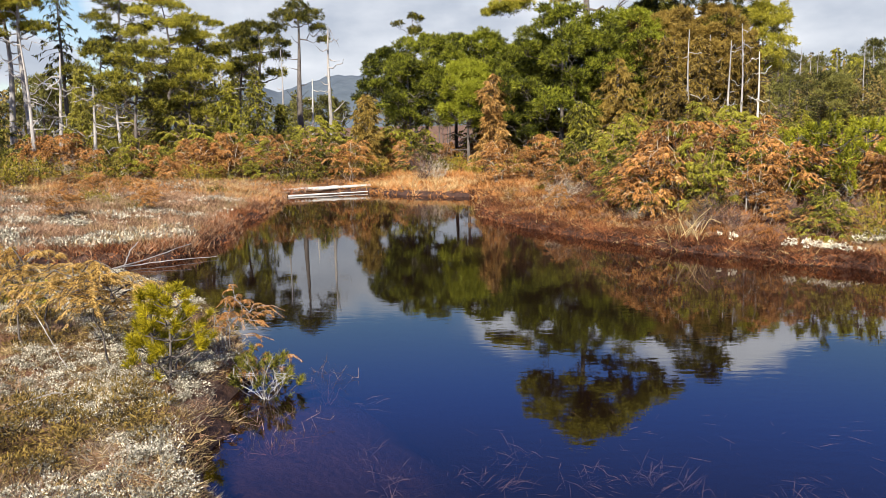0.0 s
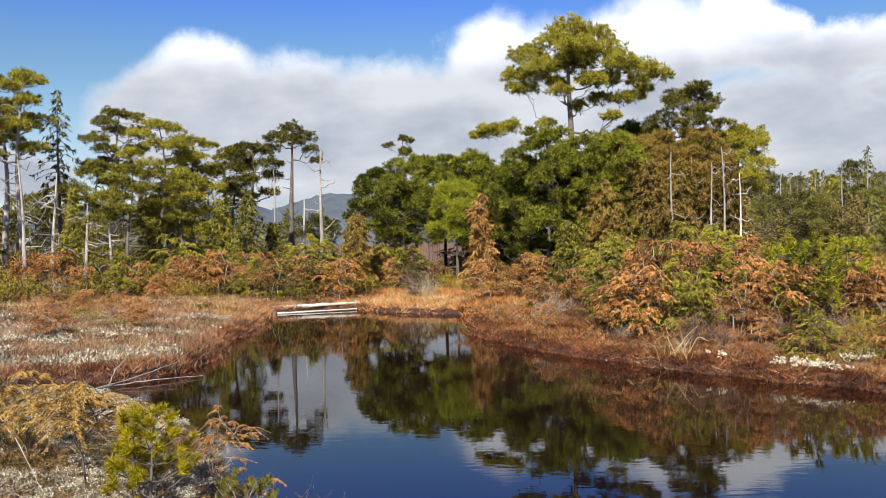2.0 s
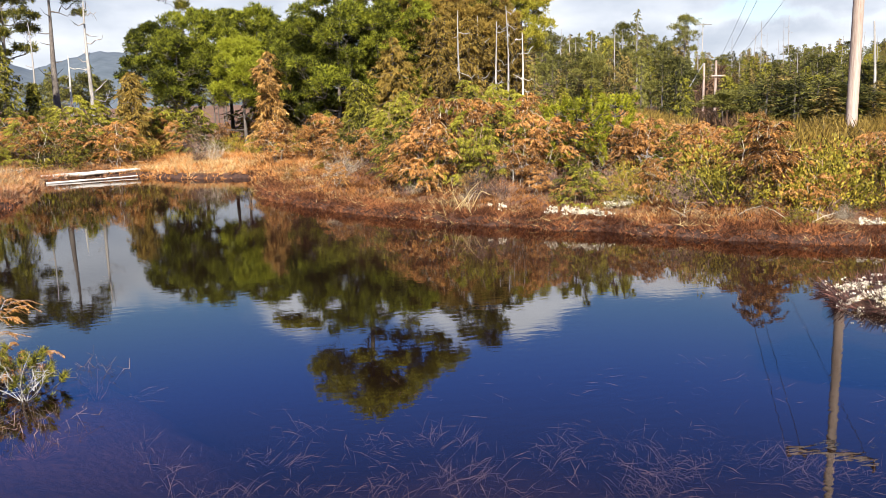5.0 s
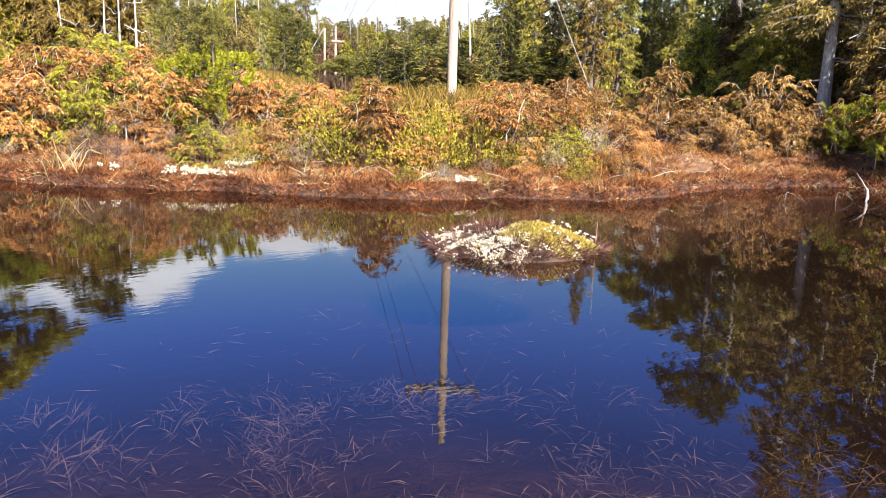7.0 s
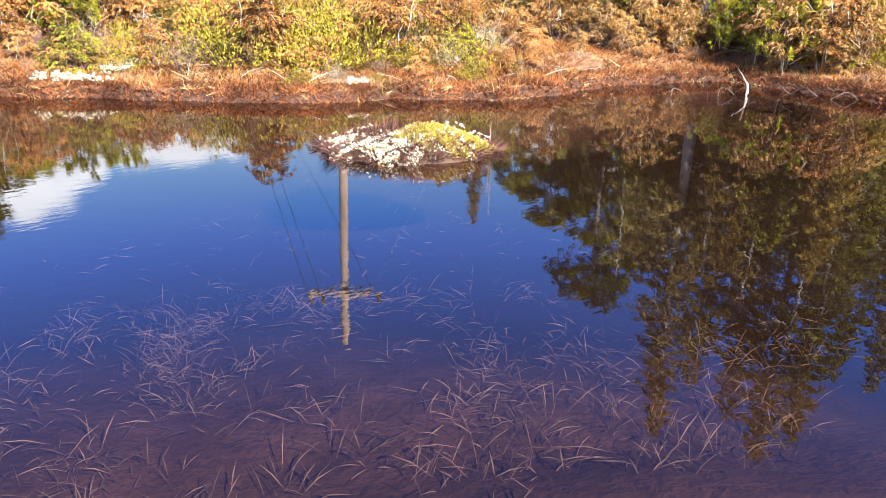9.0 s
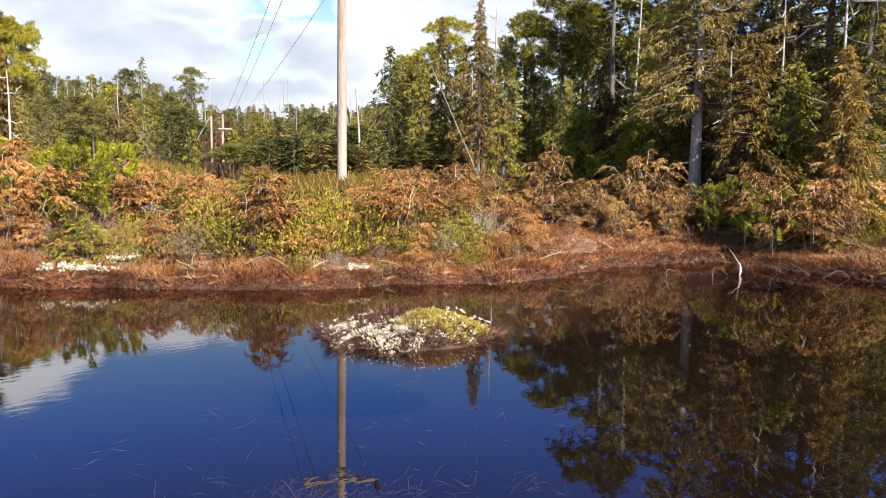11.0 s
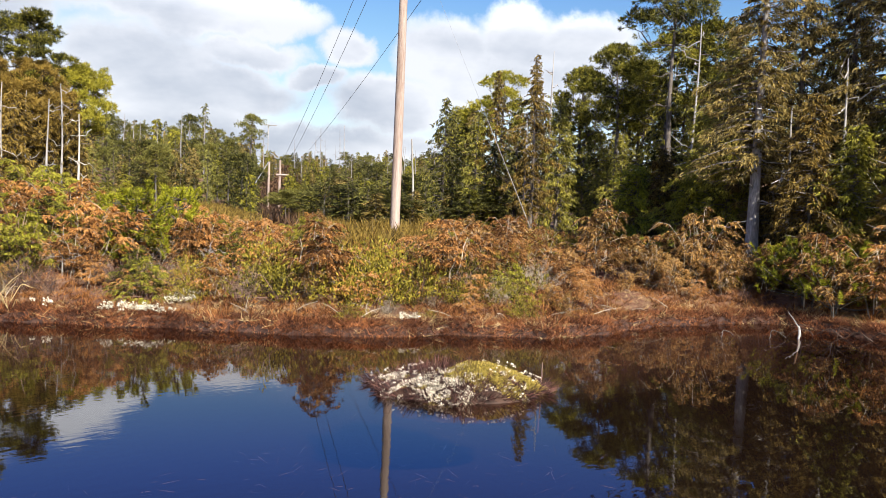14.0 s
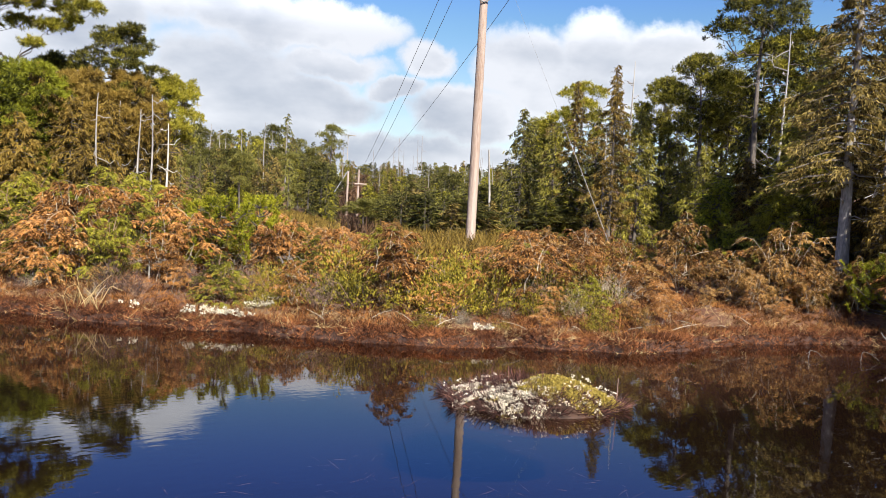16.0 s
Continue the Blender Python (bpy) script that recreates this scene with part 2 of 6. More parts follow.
STEEL = rough_solid("galvanised_wire", (0.16, 0.16, 0.16), (0.34, 0.34, 0.34), 8, rough=0.5, bump=0.05)
WIRE = rough_solid("dull_grey_cable", (0.14, 0.14, 0.15), (0.26, 0.26, 0.28), 8, rough=0.5, bump=0.05)
PORCELAIN = rough_solid("brown_insulator", (0.06, 0.03, 0.02), (0.14, 0.08, 0.05), 8, rough=0.25, bump=0.02)
# dark forest tinted blue-grey: the haze of distance is in the base colour
RIDGE = rough_solid("far_ridge_painted_haze", (0.075, 0.095, 0.11), (0.125, 0.15, 0.165), 0.012, fine=0.06, bump=0.0)


def ground_material():
    """Bog ground: red-brown heath, straw, olive moss and pale lichen in patches; drowned peat below the waterline."""
    mat, nd, ln = nodes("bog_ground")
    tc = nd.new("ShaderNodeTexCoord")

    def noise_ramp(scale, stops, detail=6):
        t = nd.new("ShaderNodeTexNoise")
        t.inputs["Scale"].default_value, t.inputs["Detail"].default_value = scale, detail
        t.inputs["Roughness"].default_value = 0.65
        ln.new(tc.outputs["Object"], t.inputs["Vector"])
        r = nd.new("ShaderNodeValToRGB")
        els = r.color_ramp.elements
        while len(els) < len(stops):
            els.new(0.5)
        for e, (pos, col) in zip(els, stops):
            e.position, e.color = pos, (*col, 1)
        ln.new(t.outputs["Fac"], r.inputs[0])
        return t, r

    t1, r1 = noise_ramp(1.1, [(0.3, (0.10, 0.04, 0.02)), (0.45, (0.24, 0.11, 0.055)), (0.55, (0.33, 0.19, 0.10)), (0.68, (0.16, 0.12, 0.03))])
    t2, r2 = noise_ramp(14.0, [(0.3, (0.35, 0.33, 0.30)), (0.7, (1.0, 1.0, 1.0))])
    mul = nd.new("ShaderNodeMix")
    mul.data_type, mul.blend_type = "RGBA", "MULTIPLY"
    mul.inputs["Factor"].default_value = 1.0
    ln.new(r1.outputs[0], mul.inputs[6])
    ln.new(r2.outputs[0], mul.inputs[7])
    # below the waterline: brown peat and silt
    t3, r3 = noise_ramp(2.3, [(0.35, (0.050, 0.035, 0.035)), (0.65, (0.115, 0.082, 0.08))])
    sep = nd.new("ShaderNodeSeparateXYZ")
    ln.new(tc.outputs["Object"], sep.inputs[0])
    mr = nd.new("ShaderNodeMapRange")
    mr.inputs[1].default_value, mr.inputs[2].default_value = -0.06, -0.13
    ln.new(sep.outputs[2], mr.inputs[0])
    # light lost in deeper water, painted as a darker bed colour by depth
    depth_dim = nd.new("ShaderNodeMapRange")
    depth_dim.inputs[1].default_value, depth_dim.inputs[2].default_value = -0.38, -0.75
    ln.new(sep.outputs[2], depth_dim.inputs[0])
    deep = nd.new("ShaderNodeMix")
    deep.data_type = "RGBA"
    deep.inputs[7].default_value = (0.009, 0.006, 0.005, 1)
    ln.new(depth_dim.outputs[0], deep.inputs["Factor"])
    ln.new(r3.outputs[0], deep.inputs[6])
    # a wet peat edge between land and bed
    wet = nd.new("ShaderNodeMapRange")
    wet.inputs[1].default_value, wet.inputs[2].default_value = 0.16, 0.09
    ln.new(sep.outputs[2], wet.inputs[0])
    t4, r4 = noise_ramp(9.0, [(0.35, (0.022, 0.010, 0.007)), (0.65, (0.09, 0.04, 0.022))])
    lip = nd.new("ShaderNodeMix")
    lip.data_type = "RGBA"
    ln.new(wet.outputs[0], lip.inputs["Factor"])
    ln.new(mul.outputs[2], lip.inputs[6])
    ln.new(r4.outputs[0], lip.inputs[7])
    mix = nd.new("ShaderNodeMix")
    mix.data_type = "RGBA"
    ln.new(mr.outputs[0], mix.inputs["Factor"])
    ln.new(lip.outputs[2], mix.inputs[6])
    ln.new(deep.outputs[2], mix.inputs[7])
    bp = nd.new("ShaderNodeBump")
    bp.inputs["Strength"].default_value, bp.inputs["Distance"].default_value = 0.7, 0.05
    ln.new(t2.outputs["Fac"], bp.inputs["Height"])
    pr = nd.new("ShaderNodeBsdfPrincipled")
    pr.inputs["Roughness"].default_value = 0.9
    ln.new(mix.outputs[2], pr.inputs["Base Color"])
    ln.new(bp.outputs[0], pr.inputs["Normal"])
    out = nd.new("ShaderNodeOutputMaterial")
    ln.new(pr.outputs[0], out.inputs["Surface"])
    return mat


def water_material():
    """Still, tea-brown bog water: a mirror by Fresnel, the brown bed seen through it, faint ripples."""
    mat, nd, ln = nodes("bog_water")
    tc = nd.new("ShaderNodeTexCoord")
    n1, n2 = nd.new("ShaderNodeTexNoise"), nd.new("ShaderNodeTexNoise")
    n1.inputs["Scale"].default_value, n1.inputs["Detail"].default_value = 9.0, 2
    n2.inputs["Scale"].default_value, n2.inputs["Detail"].default_value = 0.7, 2
    mp = nd.new("ShaderNodeMapping")
    mp.inputs["Rotation"].default_value = (0, 0, 0.5)
    mp.inputs["Scale"].default_value = (0.6, 1.6, 1.0)
    ln.new(tc.outputs["Object"], mp.inputs["Vector"])
    ln.new(mp.outputs[0], n1.inputs["Vector"])
    ln.new(tc.outputs["Object"], n2.inputs["Vector"])
    add = nd.new("ShaderNodeMath")
    add.operation = "MULTIPLY"
    ln.new(n1.outputs["Fac"], add.inputs[0])
    ln.new(n2.outputs["Fac"], add.inputs[1])
    bp = nd.new("ShaderNodeBump")
    bp.inputs["Strength"].default_value, bp.inputs["Distance"].default_value = 0.04, 0.02
    ln.new(add.outputs[0], bp.inputs["Height"])
    fr = nd.new("ShaderNodeFresnel")
    fr.inputs["IOR"].default_value = 1.72
    ln.new(bp.outputs[0], fr.inputs["Normal"])
    gl = nd.new("ShaderNodeBsdfGlossy")
    gl.inputs["Roughness"].default_value = 0.0
    ln.new(bp.outputs[0], gl.inputs["Normal"])
    tr = nd.new("ShaderNodeBsdfTransparent")
    tr.inputs["Color"].default_value = (0.27, 0.165, 0.125, 1)
    mx = nd.new("ShaderNodeMixShader")
    ln.new(fr.outputs[0], mx.inputs[0])
    ln.new(tr.outputs[0], mx.inputs[1])
    ln.new(gl.outputs[0], mx.inputs[2])
    out = nd.new("ShaderNodeOutputMaterial")
    ln.new(mx.outputs[0], out.inputs["Surface"])
    return mat


GROUND, WATER = ground_material(), water_material()

# ---- plan: shoreline and lie of the land ----
SHORE = [(-1.24, 3.75), (-1.1, 3.0), (-0.8, 2.2), (0, 1.7), (1.2, 1.15), (2.5, 0.5), (3.5, -0.6), (5, -2.5), (8.5, -3.0), (11.5, -1.5),
         (12.3, 1.2), (12.3, 2.9), (12.6, 4.3), (12.8, 5.2), (11.8, 5.8), (10.7, 6.05), (9.3, 6.15), (8.3, 6.4), (7.25, 7.13),
         (6.13, 7.75), (5.46, 8.44), (4.6, 9.35), (4.05, 9.85), (3.75, 10.5), (3.17, 10.9), (2.58, 11.6), (1.95, 12.4), (1.22, 14.0),
         (0.64, 15.8), (0.55, 16.9), (0.8, 18.2), (1.0, 19.2), (0.4, 20.3), (-1.04, 20.75), (-2.1, 22.5), (-3.2, 22.3), (-4.25, 21.4),
         (-4.0, 18.6), (-3.86, 16.7), (-3.8, 14.6), (-3.56, 12.7), (-3.6, 11.6), (-3.97, 10.95), (-4.46, 10.7), (-5.3, 10.9),
         (-5.6, 10.2), (-4.8, 9.6), (-3.9, 9.5), (-3.1, 8.9), (-2.32, 7.56), (-1.94, 6.71), (-1.6, 5.95), (-1.43, 5.35),
         (-1.34, 4.81), (-1.32, 4.29)]


def shore_distance(x, y):
    """Signed metres from the shoreline: below zero in the pond."""
    x, y = np.asarray(x, float), np.asarray(y, float)
    x = x + 0.07 * np.sin(2.1 * y + 1.3 * x) + 0.05 * np.sin(5.3 * y - 3.1 * x + 1.0)
    y = y + 0.07 * np.sin(1.9 * x - 0.7 * y + 2.0) + 0.05 * np.sin(6.1 * x + 2.3 * y)
    best = np.full(x.shape, 1e9)
    inside = np.zeros(x.shape, bool)
    for (ax, ay), (bx, by) in zip(SHORE, SHORE[1:] + SHORE[:1]):
        dx, dy = bx - ax, by - ay
        k = np.clip(((x - ax) * dx + (y - ay) * dy) / (dx * dx + dy * dy), 0, 1)
        best = np.minimum(best, (x - ax - k * dx) ** 2 + (y - ay - k * dy) ** 2)
        cross = (ay > y) != (by > y)
        inside ^= cross & (x < dx * (y - ay) / (dy if dy else 1e-9) + ax)
    d = np.sqrt(best)
    return np.where(inside, -d, d)


def sstep(v, a, b):
    k = np.clip((v - a) / (b - a), 0, 1)
    return k * k * (3 - 2 * k)


def height(x, y):
    """Ground height over the water."""
    x, y = np.asarray(x, float), np.asarray(y, float)
    sd = shore_distance(x, y)
    r, az = np.hypot(x, y), np.degrees(np.arctan2(x, y))
    slope = 0.026 + (0.020 + 0.02 * np.exp(-((az - 14) / 9) ** 2) + 0.03 * sstep(az, 52, 62)) * sstep(az, 2, 12) * (1 - sstep(az, 100, 140))
    bank = -0.14 + 0.27 * sstep(sd, -0.15, 0.16) + 0.10 * sstep(sd, 0.2, 2.0) + slope * (np.clip(sd, 0, 8) + 0.3 * np.clip(sd - 8, 0, 14))
    hum = (np.sin(1.7 * x + 0.6 * y) * np.sin(1.3 * y - 0.5 * x + 1) * 0.06 + np.sin(4.1 * x + 1.1 * y) * np.sin(3.7 * y - 1.9 * x) * 0.035)
    lump = 0.035 * np.sin(8.7 * x + 2.1 * y) * np.sin(7.9 * y - 1.7 * x + 1) + 0.02 * np.sin(17 * x + 4 * y) * np.sin(15 * y - 5 * x)
    bank = bank + hum * sstep(sd, 0.1, 1.0) + lump * sstep(sd, 0.08, 0.4) * (x < -0.3) * (r < 11)
    hill = sstep(r, 36, 125) * (1.5 + 3.2 * sstep(az, 8, 22) * (1 - sstep(az, 95, 140)))
    notch = 0.9 * np.exp(-((az - 33.0) / 2.6) ** 2) * (0.5 * sstep(r, 40, 100) + 0.9 * sstep(r, 22, 44) * (1 - sstep(r, 60, 80)))
    bed = -0.14 - 0.26 * sstep(-sd, 0.1, 1.4) - 0.5 * sstep(-sd, 0.12, 0.5) * sstep(r, 6.0, 7.0) * (1 - sstep(-sd, 0.4, 1.6)) - 0.5 * sstep(r, 3.3, 6.2) * sstep(-sd, 0.4, 1.6) + 0.05 * np.sin(2.2 * x + y) * np.sin(1.9 * y - x) * sstep(-sd, 0.3, 1.5)
    return np.where(sd > -0.15, bank + hill - notch, bed)


def at(az, d):
    """Place on the ground by bearing and distance from the middle of the walk."""
    x, y = d * math.sin(radians(az)), d * math.cos(radians(az))
    return x, y, float(height(x, y))


NEARER = 0.65  # the woods' distances and widths below are given in these units of a metre


def far(az, d):
    """Place in the woods by bearing and distance."""
    return at(az * 1.012, d * NEARER)


# ---- mesh tools ----
class Geo:
    """Gathers triangles and quads, then becomes one mesh."""

    def __init__(self):
        self.v, self.f, self.n = [], [], 0

    def add(self, verts, faces):
        self.v.append(np.asarray(verts, np.float32))
        self.f.append(np.asarray(faces, np.int32) + self.n)
        self.n += len(verts)

    def mesh(self, name, mat, smooth=False):
        me = bpy.data.meshes.new(name)
        faces = [row for block in self.f for row in block.tolist()]
        me.from_pydata(np.concatenate(self.v).tolist() if self.v else [], [], faces)
        me.materials.append(mat)
        if smooth:
            me.polygons.foreach_set("use_smooth", [True] * len(me.polygons))
        return me


def part(name, geo, mat, parent, label="", smooth=False):
    ob = new(name, geo.mesh(name, mat, smooth))
    ob.parent = parent
    if label:
        ob["label"] = label
    return ob


def stuff(name, geo, mat, label, category):
    return tagged(new(name, geo.mesh(name, mat)), label, category, kind="stuff")


def norm(v):
    return v / np.maximum(np.linalg.norm(v, axis=-1, keepdims=True), 1e-9)


def tube(geo, pts, radii, sides=6, cap=True):
    pts, radii = np.asarray(pts, float), np.asarray(radii, float)
    k = len(pts)
    tan = norm(np.gradient(pts, axis=0))
    ref = np.array([0.0, 0.0, 1.0]) if abs(tan[:, 2]).mean() < 0.8 else np.array([1.0, 0.0, 0.0])
    u = norm(np.cross(tan, ref))
    w = np.cross(tan, u)
    a = np.arange(sides) * 2 * np.pi / sides
    ring = pts[:, None] + radii[:, None, None] * (np.cos(a)[None, :, None] * u[:, None] + np.sin(a)[None, :, None] * w[:, None])
    i, j = np.meshgrid(np.arange(k - 1), np.arange(sides), indexing="ij")
    jn = (j + 1) % sides
    quads = np.stack([i * sides + j, i * sides + jn, (i + 1) * sides + jn, (i + 1) * sides + j], -1).reshape(-1, 4)
    geo.add(ring.reshape(-1, 3), quads)
    if cap:
        base = ring.reshape(-1, 3)
        for row in (base[:sides][::-1], base[-sides:]):
            mid = row.mean(0, keepdims=True)
            geo.add(np.concatenate([row, mid]), [[q, (q + 1) % sides, sides] for q in range(sides)])


def blades(geo, base, way, length, width, rng, bend=0.0):
    """One narrow leaf-shaped piece of two triangles per row."""
    base, way = np.asarray(base, float), norm(np.asarray(way, float))
    k = len(base)
    length = np.broadcast_to(length, (k,))[:, None]
    width = np.broadcast_to(width, (k,))[:, None]
    side = norm(np.cross(way, norm(rng.normal(size=(k, 3)))))
    mid = base + way * length * 0.5
    tip = base + way * length + np.array([0, 0, -1.0]) * length * bend
    v = np.stack([base, mid + side * width * 0.5, tip, mid - side * width * 0.5], 1).reshape(-1, 3)
    o = np.arange(k)[:, None] * 4
    geo.add(v, np.concatenate([o, o + 1, o + 2, o + 3], 1))


def spikes(geo, base, way, length, width, rng):
    """One needle of a single triangle per row."""
    base, way = np.asarray(base, float), norm(np.asarray(way, float))
    k = len(base)
    length = np.broadcast_to(length, (k,))[:, None]
    width = np.broadcast_to(width, (k,))[:, None]
    side = norm(np.cross(way, norm(rng.normal(size=(k, 3))))) * width * 0.5
    v = np.stack([base - side, base + side, base + way * length], 1).reshape(-1, 3)
    o = np.arange(k)[:, None] * 3
    geo.add(v, np.concatenate([o, o + 1, o + 2], 1))


def bend_line(a, b, rng, n=5, sag=0.0, wob=0.06):
    a, b = np.asarray(a, float), np.asarray(b, float)
    k = np.linspace(0, 1, n)[:, None]
    d = np.linalg.norm(b - a)
    p = a + (b - a) * k
    p[:, 2] -= sag * d * np.sin(np.pi * k[:, 0])
    p[1:-1] += rng.normal(size=(n - 2, 3)) * wob * d / n * 1.5
    return p

# ---- the land ----


def build_ground():
    az = np.radians(np.concatenate([np.arange(-180, -42, 6.0), np.arange(-42, 86, 0.33), np.arange(86, 180, 6.0)]))
    rr = np.concatenate([[0.35], np.geomspace(0.9, 42, 250), np.geomspace(44, 2800, 46)])
    a, r = np.meshgrid(az, rr, indexing="ij")
    x, y = r * np.sin(a), r * np.cos(a)
    z = height(x, y)
    na, nr = a.shape
    i, j = np.meshgrid(np.arange(na), np.arange(nr - 1), indexing="ij")
    k = (i + 1) % na
    quads = np.stack([i * nr + j, i * nr + j + 1, k * nr + j + 1, k * nr + j], -1).reshape(-1, 4)
    g = Geo()
    g.add(np.stack([x, y, z], -1).reshape(-1, 3), quads)
    g.add([(0, 0, float(height(0, 0)))] + [(x[q, 0], y[q, 0], z[q, 0]) for q in range(na)],
          [[0, 1 + (q + 1) % na, 1 + q] for q in range(na)])
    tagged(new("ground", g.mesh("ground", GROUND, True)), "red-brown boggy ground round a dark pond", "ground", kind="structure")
    w = Geo()
    w.add([(-12, -6, 0), (20, -6, 0), (20, 36, 0), (-12, 36, 0)], [[0, 1, 2, 3]])
    pond = tagged(new("water", w.mesh("water", WATER)), "still dark tea-brown bog water mirroring sky", "pond", kind="structure")
    pond.visible_shadow = False
    # the far wooded ridge, distance haze painted into its colour
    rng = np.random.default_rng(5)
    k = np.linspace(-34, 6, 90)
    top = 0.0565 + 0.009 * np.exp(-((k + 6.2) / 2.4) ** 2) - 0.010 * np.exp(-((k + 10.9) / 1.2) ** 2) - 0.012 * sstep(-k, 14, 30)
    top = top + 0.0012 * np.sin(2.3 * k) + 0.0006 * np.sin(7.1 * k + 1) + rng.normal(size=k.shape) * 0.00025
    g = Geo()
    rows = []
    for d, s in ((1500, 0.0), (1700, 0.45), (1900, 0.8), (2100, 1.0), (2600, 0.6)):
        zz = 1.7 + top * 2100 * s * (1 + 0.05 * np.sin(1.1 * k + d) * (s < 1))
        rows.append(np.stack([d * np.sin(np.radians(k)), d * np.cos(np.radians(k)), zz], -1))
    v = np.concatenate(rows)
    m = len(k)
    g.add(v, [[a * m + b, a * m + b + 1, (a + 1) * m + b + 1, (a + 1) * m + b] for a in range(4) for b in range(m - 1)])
    tagged(new("backdrop", g.mesh("backdrop", RIDGE, True)), "far wooded mountain ridge, blue-grey from painted haze", "mountain", kind="structure")


build_ground()

# ---- makers of trees ----


def empty(name, place, label, category, group="", turn=0.0):
    ob = new(name)
    ob.empty_display_size = 0.2
    ob.matrix_basis = pose(*place, 0, 0, turn)
    return tagged(ob, label, category, group)


def trunk_line(H, lean, wob, rng, n=10):
    k = np.linspace(0, 1, n)
    p = np.zeros((n, 3))
    p[:, 0] = lean[0] * H * k ** 1.4 + wob * H * np.sin(k * 5 + rng.uniform(0, 6)) * k
    p[:, 1] = lean[1] * H * k ** 1.4 + wob * H * np.sin(k * 4 + rng.uniform(0, 6)) * k
    p[:, 2] = H * k
    return p


def along(line, z):
    return np.array([np.interp(z, line[:, 2], line[:, 0]), np.interp(z, line[:, 2], line[:, 1]), z])


def pine(place, H, wide, h0, seed, mat=None, bark=None, lobes=None, n=16, size=1.0, lean=(0, 0), r0=None, dens=1.0, label="", stubs=6, group="", name="pine_tree", flat=0.62, fine=1.0, wob=0.014, metres=False):
    """A bog pine: crooked trunk, bare lower limbs, cushions of needle tufts. lobes: (sideways, depth, height, radius)."""
    rng = np.random.default_rng(seed)
    mat, bark = mat or PINE, bark or BARK
    wide, size = wide * NEARER, size * NEARER
    if r0:
        r0 = r0 * NEARER
    if lobes and not metres:
        lobes = [(a * NEARER, b * NEARER, H - (H - c) * NEARER, r * NEARER) for a, b, c, r in lobes]
    wood, leaf = Geo(), Geo()
    line = trunk_line(H * 0.96, lean, wob, rng)
    r0 = r0 or 0.018 * H
    tube(wood, line, r0 * (1 - np.linspace(0, 1, 10) * 0.86) * (1 + 0.35 * np.exp(-np.linspace(0, 1, 10) * 14)), 7)
    if lobes is None:
        lobes = []
        for i in range(n):
            s = (i + 0.5) / n
            z = h0 + (H - h0) * s ** 0.85
            rad = wide / 2 * math.sin(math.pi * (0.22 + 0.72 * s)) ** 0.8
            a = i * 2.4 + rng.uniform(-0.5, 0.5)
            d = rad * rng.uniform(0.45, 1.0)
            c = along(line, min(z, H * 0.95))
            lobes.append((c[0] + d * math.cos(a), c[1] + d * math.sin(a), z, size * rng.uniform(0.7, 1.25) * (0.55 + 0.45 * rad / (wide / 2))))
        lobes.append((line[-1][0], line[-1][1], H - 0.3 * size, 0.75 * size))
    # limbs fork outwards: each cushion hangs on the nearest wood below it
    reach = [(along(line, z), r0 * (1.05 - 0.9 * z / H), 0.0) for z in np.linspace(h0 * 0.8, H * 0.93, 14)]
    lobes = sorted(lobes, key=lambda q: math.hypot(q[0] - along(line, min(q[2], H * 0.95))[0], q[1] - along(line, min(q[2], H * 0.95))[1]))
    for lx, ly, lz, lr in lobes:
        c = np.array([lx, ly, lz])
        foot = c - [0, 0, lr * flat * 0.55]
        cost = [np.linalg.norm(foot - p) + 0.8 * max(0.0, p[2] - foot[2] + 0.25 * np.linalg.norm(foot[:2] - p[:2])) + 0.15 * far_on for p, _, far_on in reach]
        p0, rp, on_limb = reach[int(np.argmin(cost))]
        out = np.linalg.norm(foot - p0)
        rb = max(0.010, min(rp * 0.62, 0.014 + 0.022 * out))
        b = bend_line(p0, foot, rng, 7, 0.10, 0.34)
        tube(wood, b, np.linspace(rb, max(0.007, rb * 0.5), 7), 5, False)
        reach += [(b[q], rb * (1 - 0.08 * q), on_limb + out * q / 6) for q in (2, 4, 6)]
        for _ in range(int((4 + 4 * lr / NEARER) / fine ** 2)):
            u = norm(rng.normal(size=3)) * [lr, lr, lr * flat] * rng.uniform(0.5, 0.95)
            tube(wood, bend_line(b[rng.integers(4, 7)], c + u, rng, 4, 0.05, 0.2), np.linspace(rb * 0.4, 0.004, 4), 3, False)
        # knots of needles over the cushion's upper side, with gaps between them
        m = int(74 * (lr / NEARER) ** 1.7 * dens) + 10
        u = norm(rng.normal(size=(m, 3)))
        u[:, 2] = np.abs(u[:, 2]) - 0.45 * (rng.random(m) < 0.3)
        pos = c + u * np.array([lr, lr, lr * flat]) * (0.45 + 0.6 * rng.random((m, 1)) ** 0.6)
        pos += rng.normal(size=(m, 3)) * 0.08 * lr
        k = max(12, int(32 / fine))
        v = norm(rng.normal(size=(m * k, 3)))
        knot = np.repeat(rng.uniform(0.6, 1.25, m), k)[:, None] * 0.10 * fine
        base = np.repeat(pos, k, 0) + v * [1, 1, 0.7] * knot * rng.uniform(0.1, 1.0, (m * k, 1))
        spikes(leaf, base, v + np.repeat(u, k, 0) * 0.4 + [0, 0, 0.35], 0.095 * fine * rng.uniform(0.7, 1.3, m * k), 0.025 * fine, rng)
    for _ in range(stubs):
        z = rng.uniform(0.2 * H, 0.85 * H)
        a = rng.uniform(0, 6.28)
        s = along(line, z)
        e = s + np.array([math.cos(a), math.sin(a), rng.uniform(-0.2, 0.4)]) * rng.uniform(0.3, 0.85)
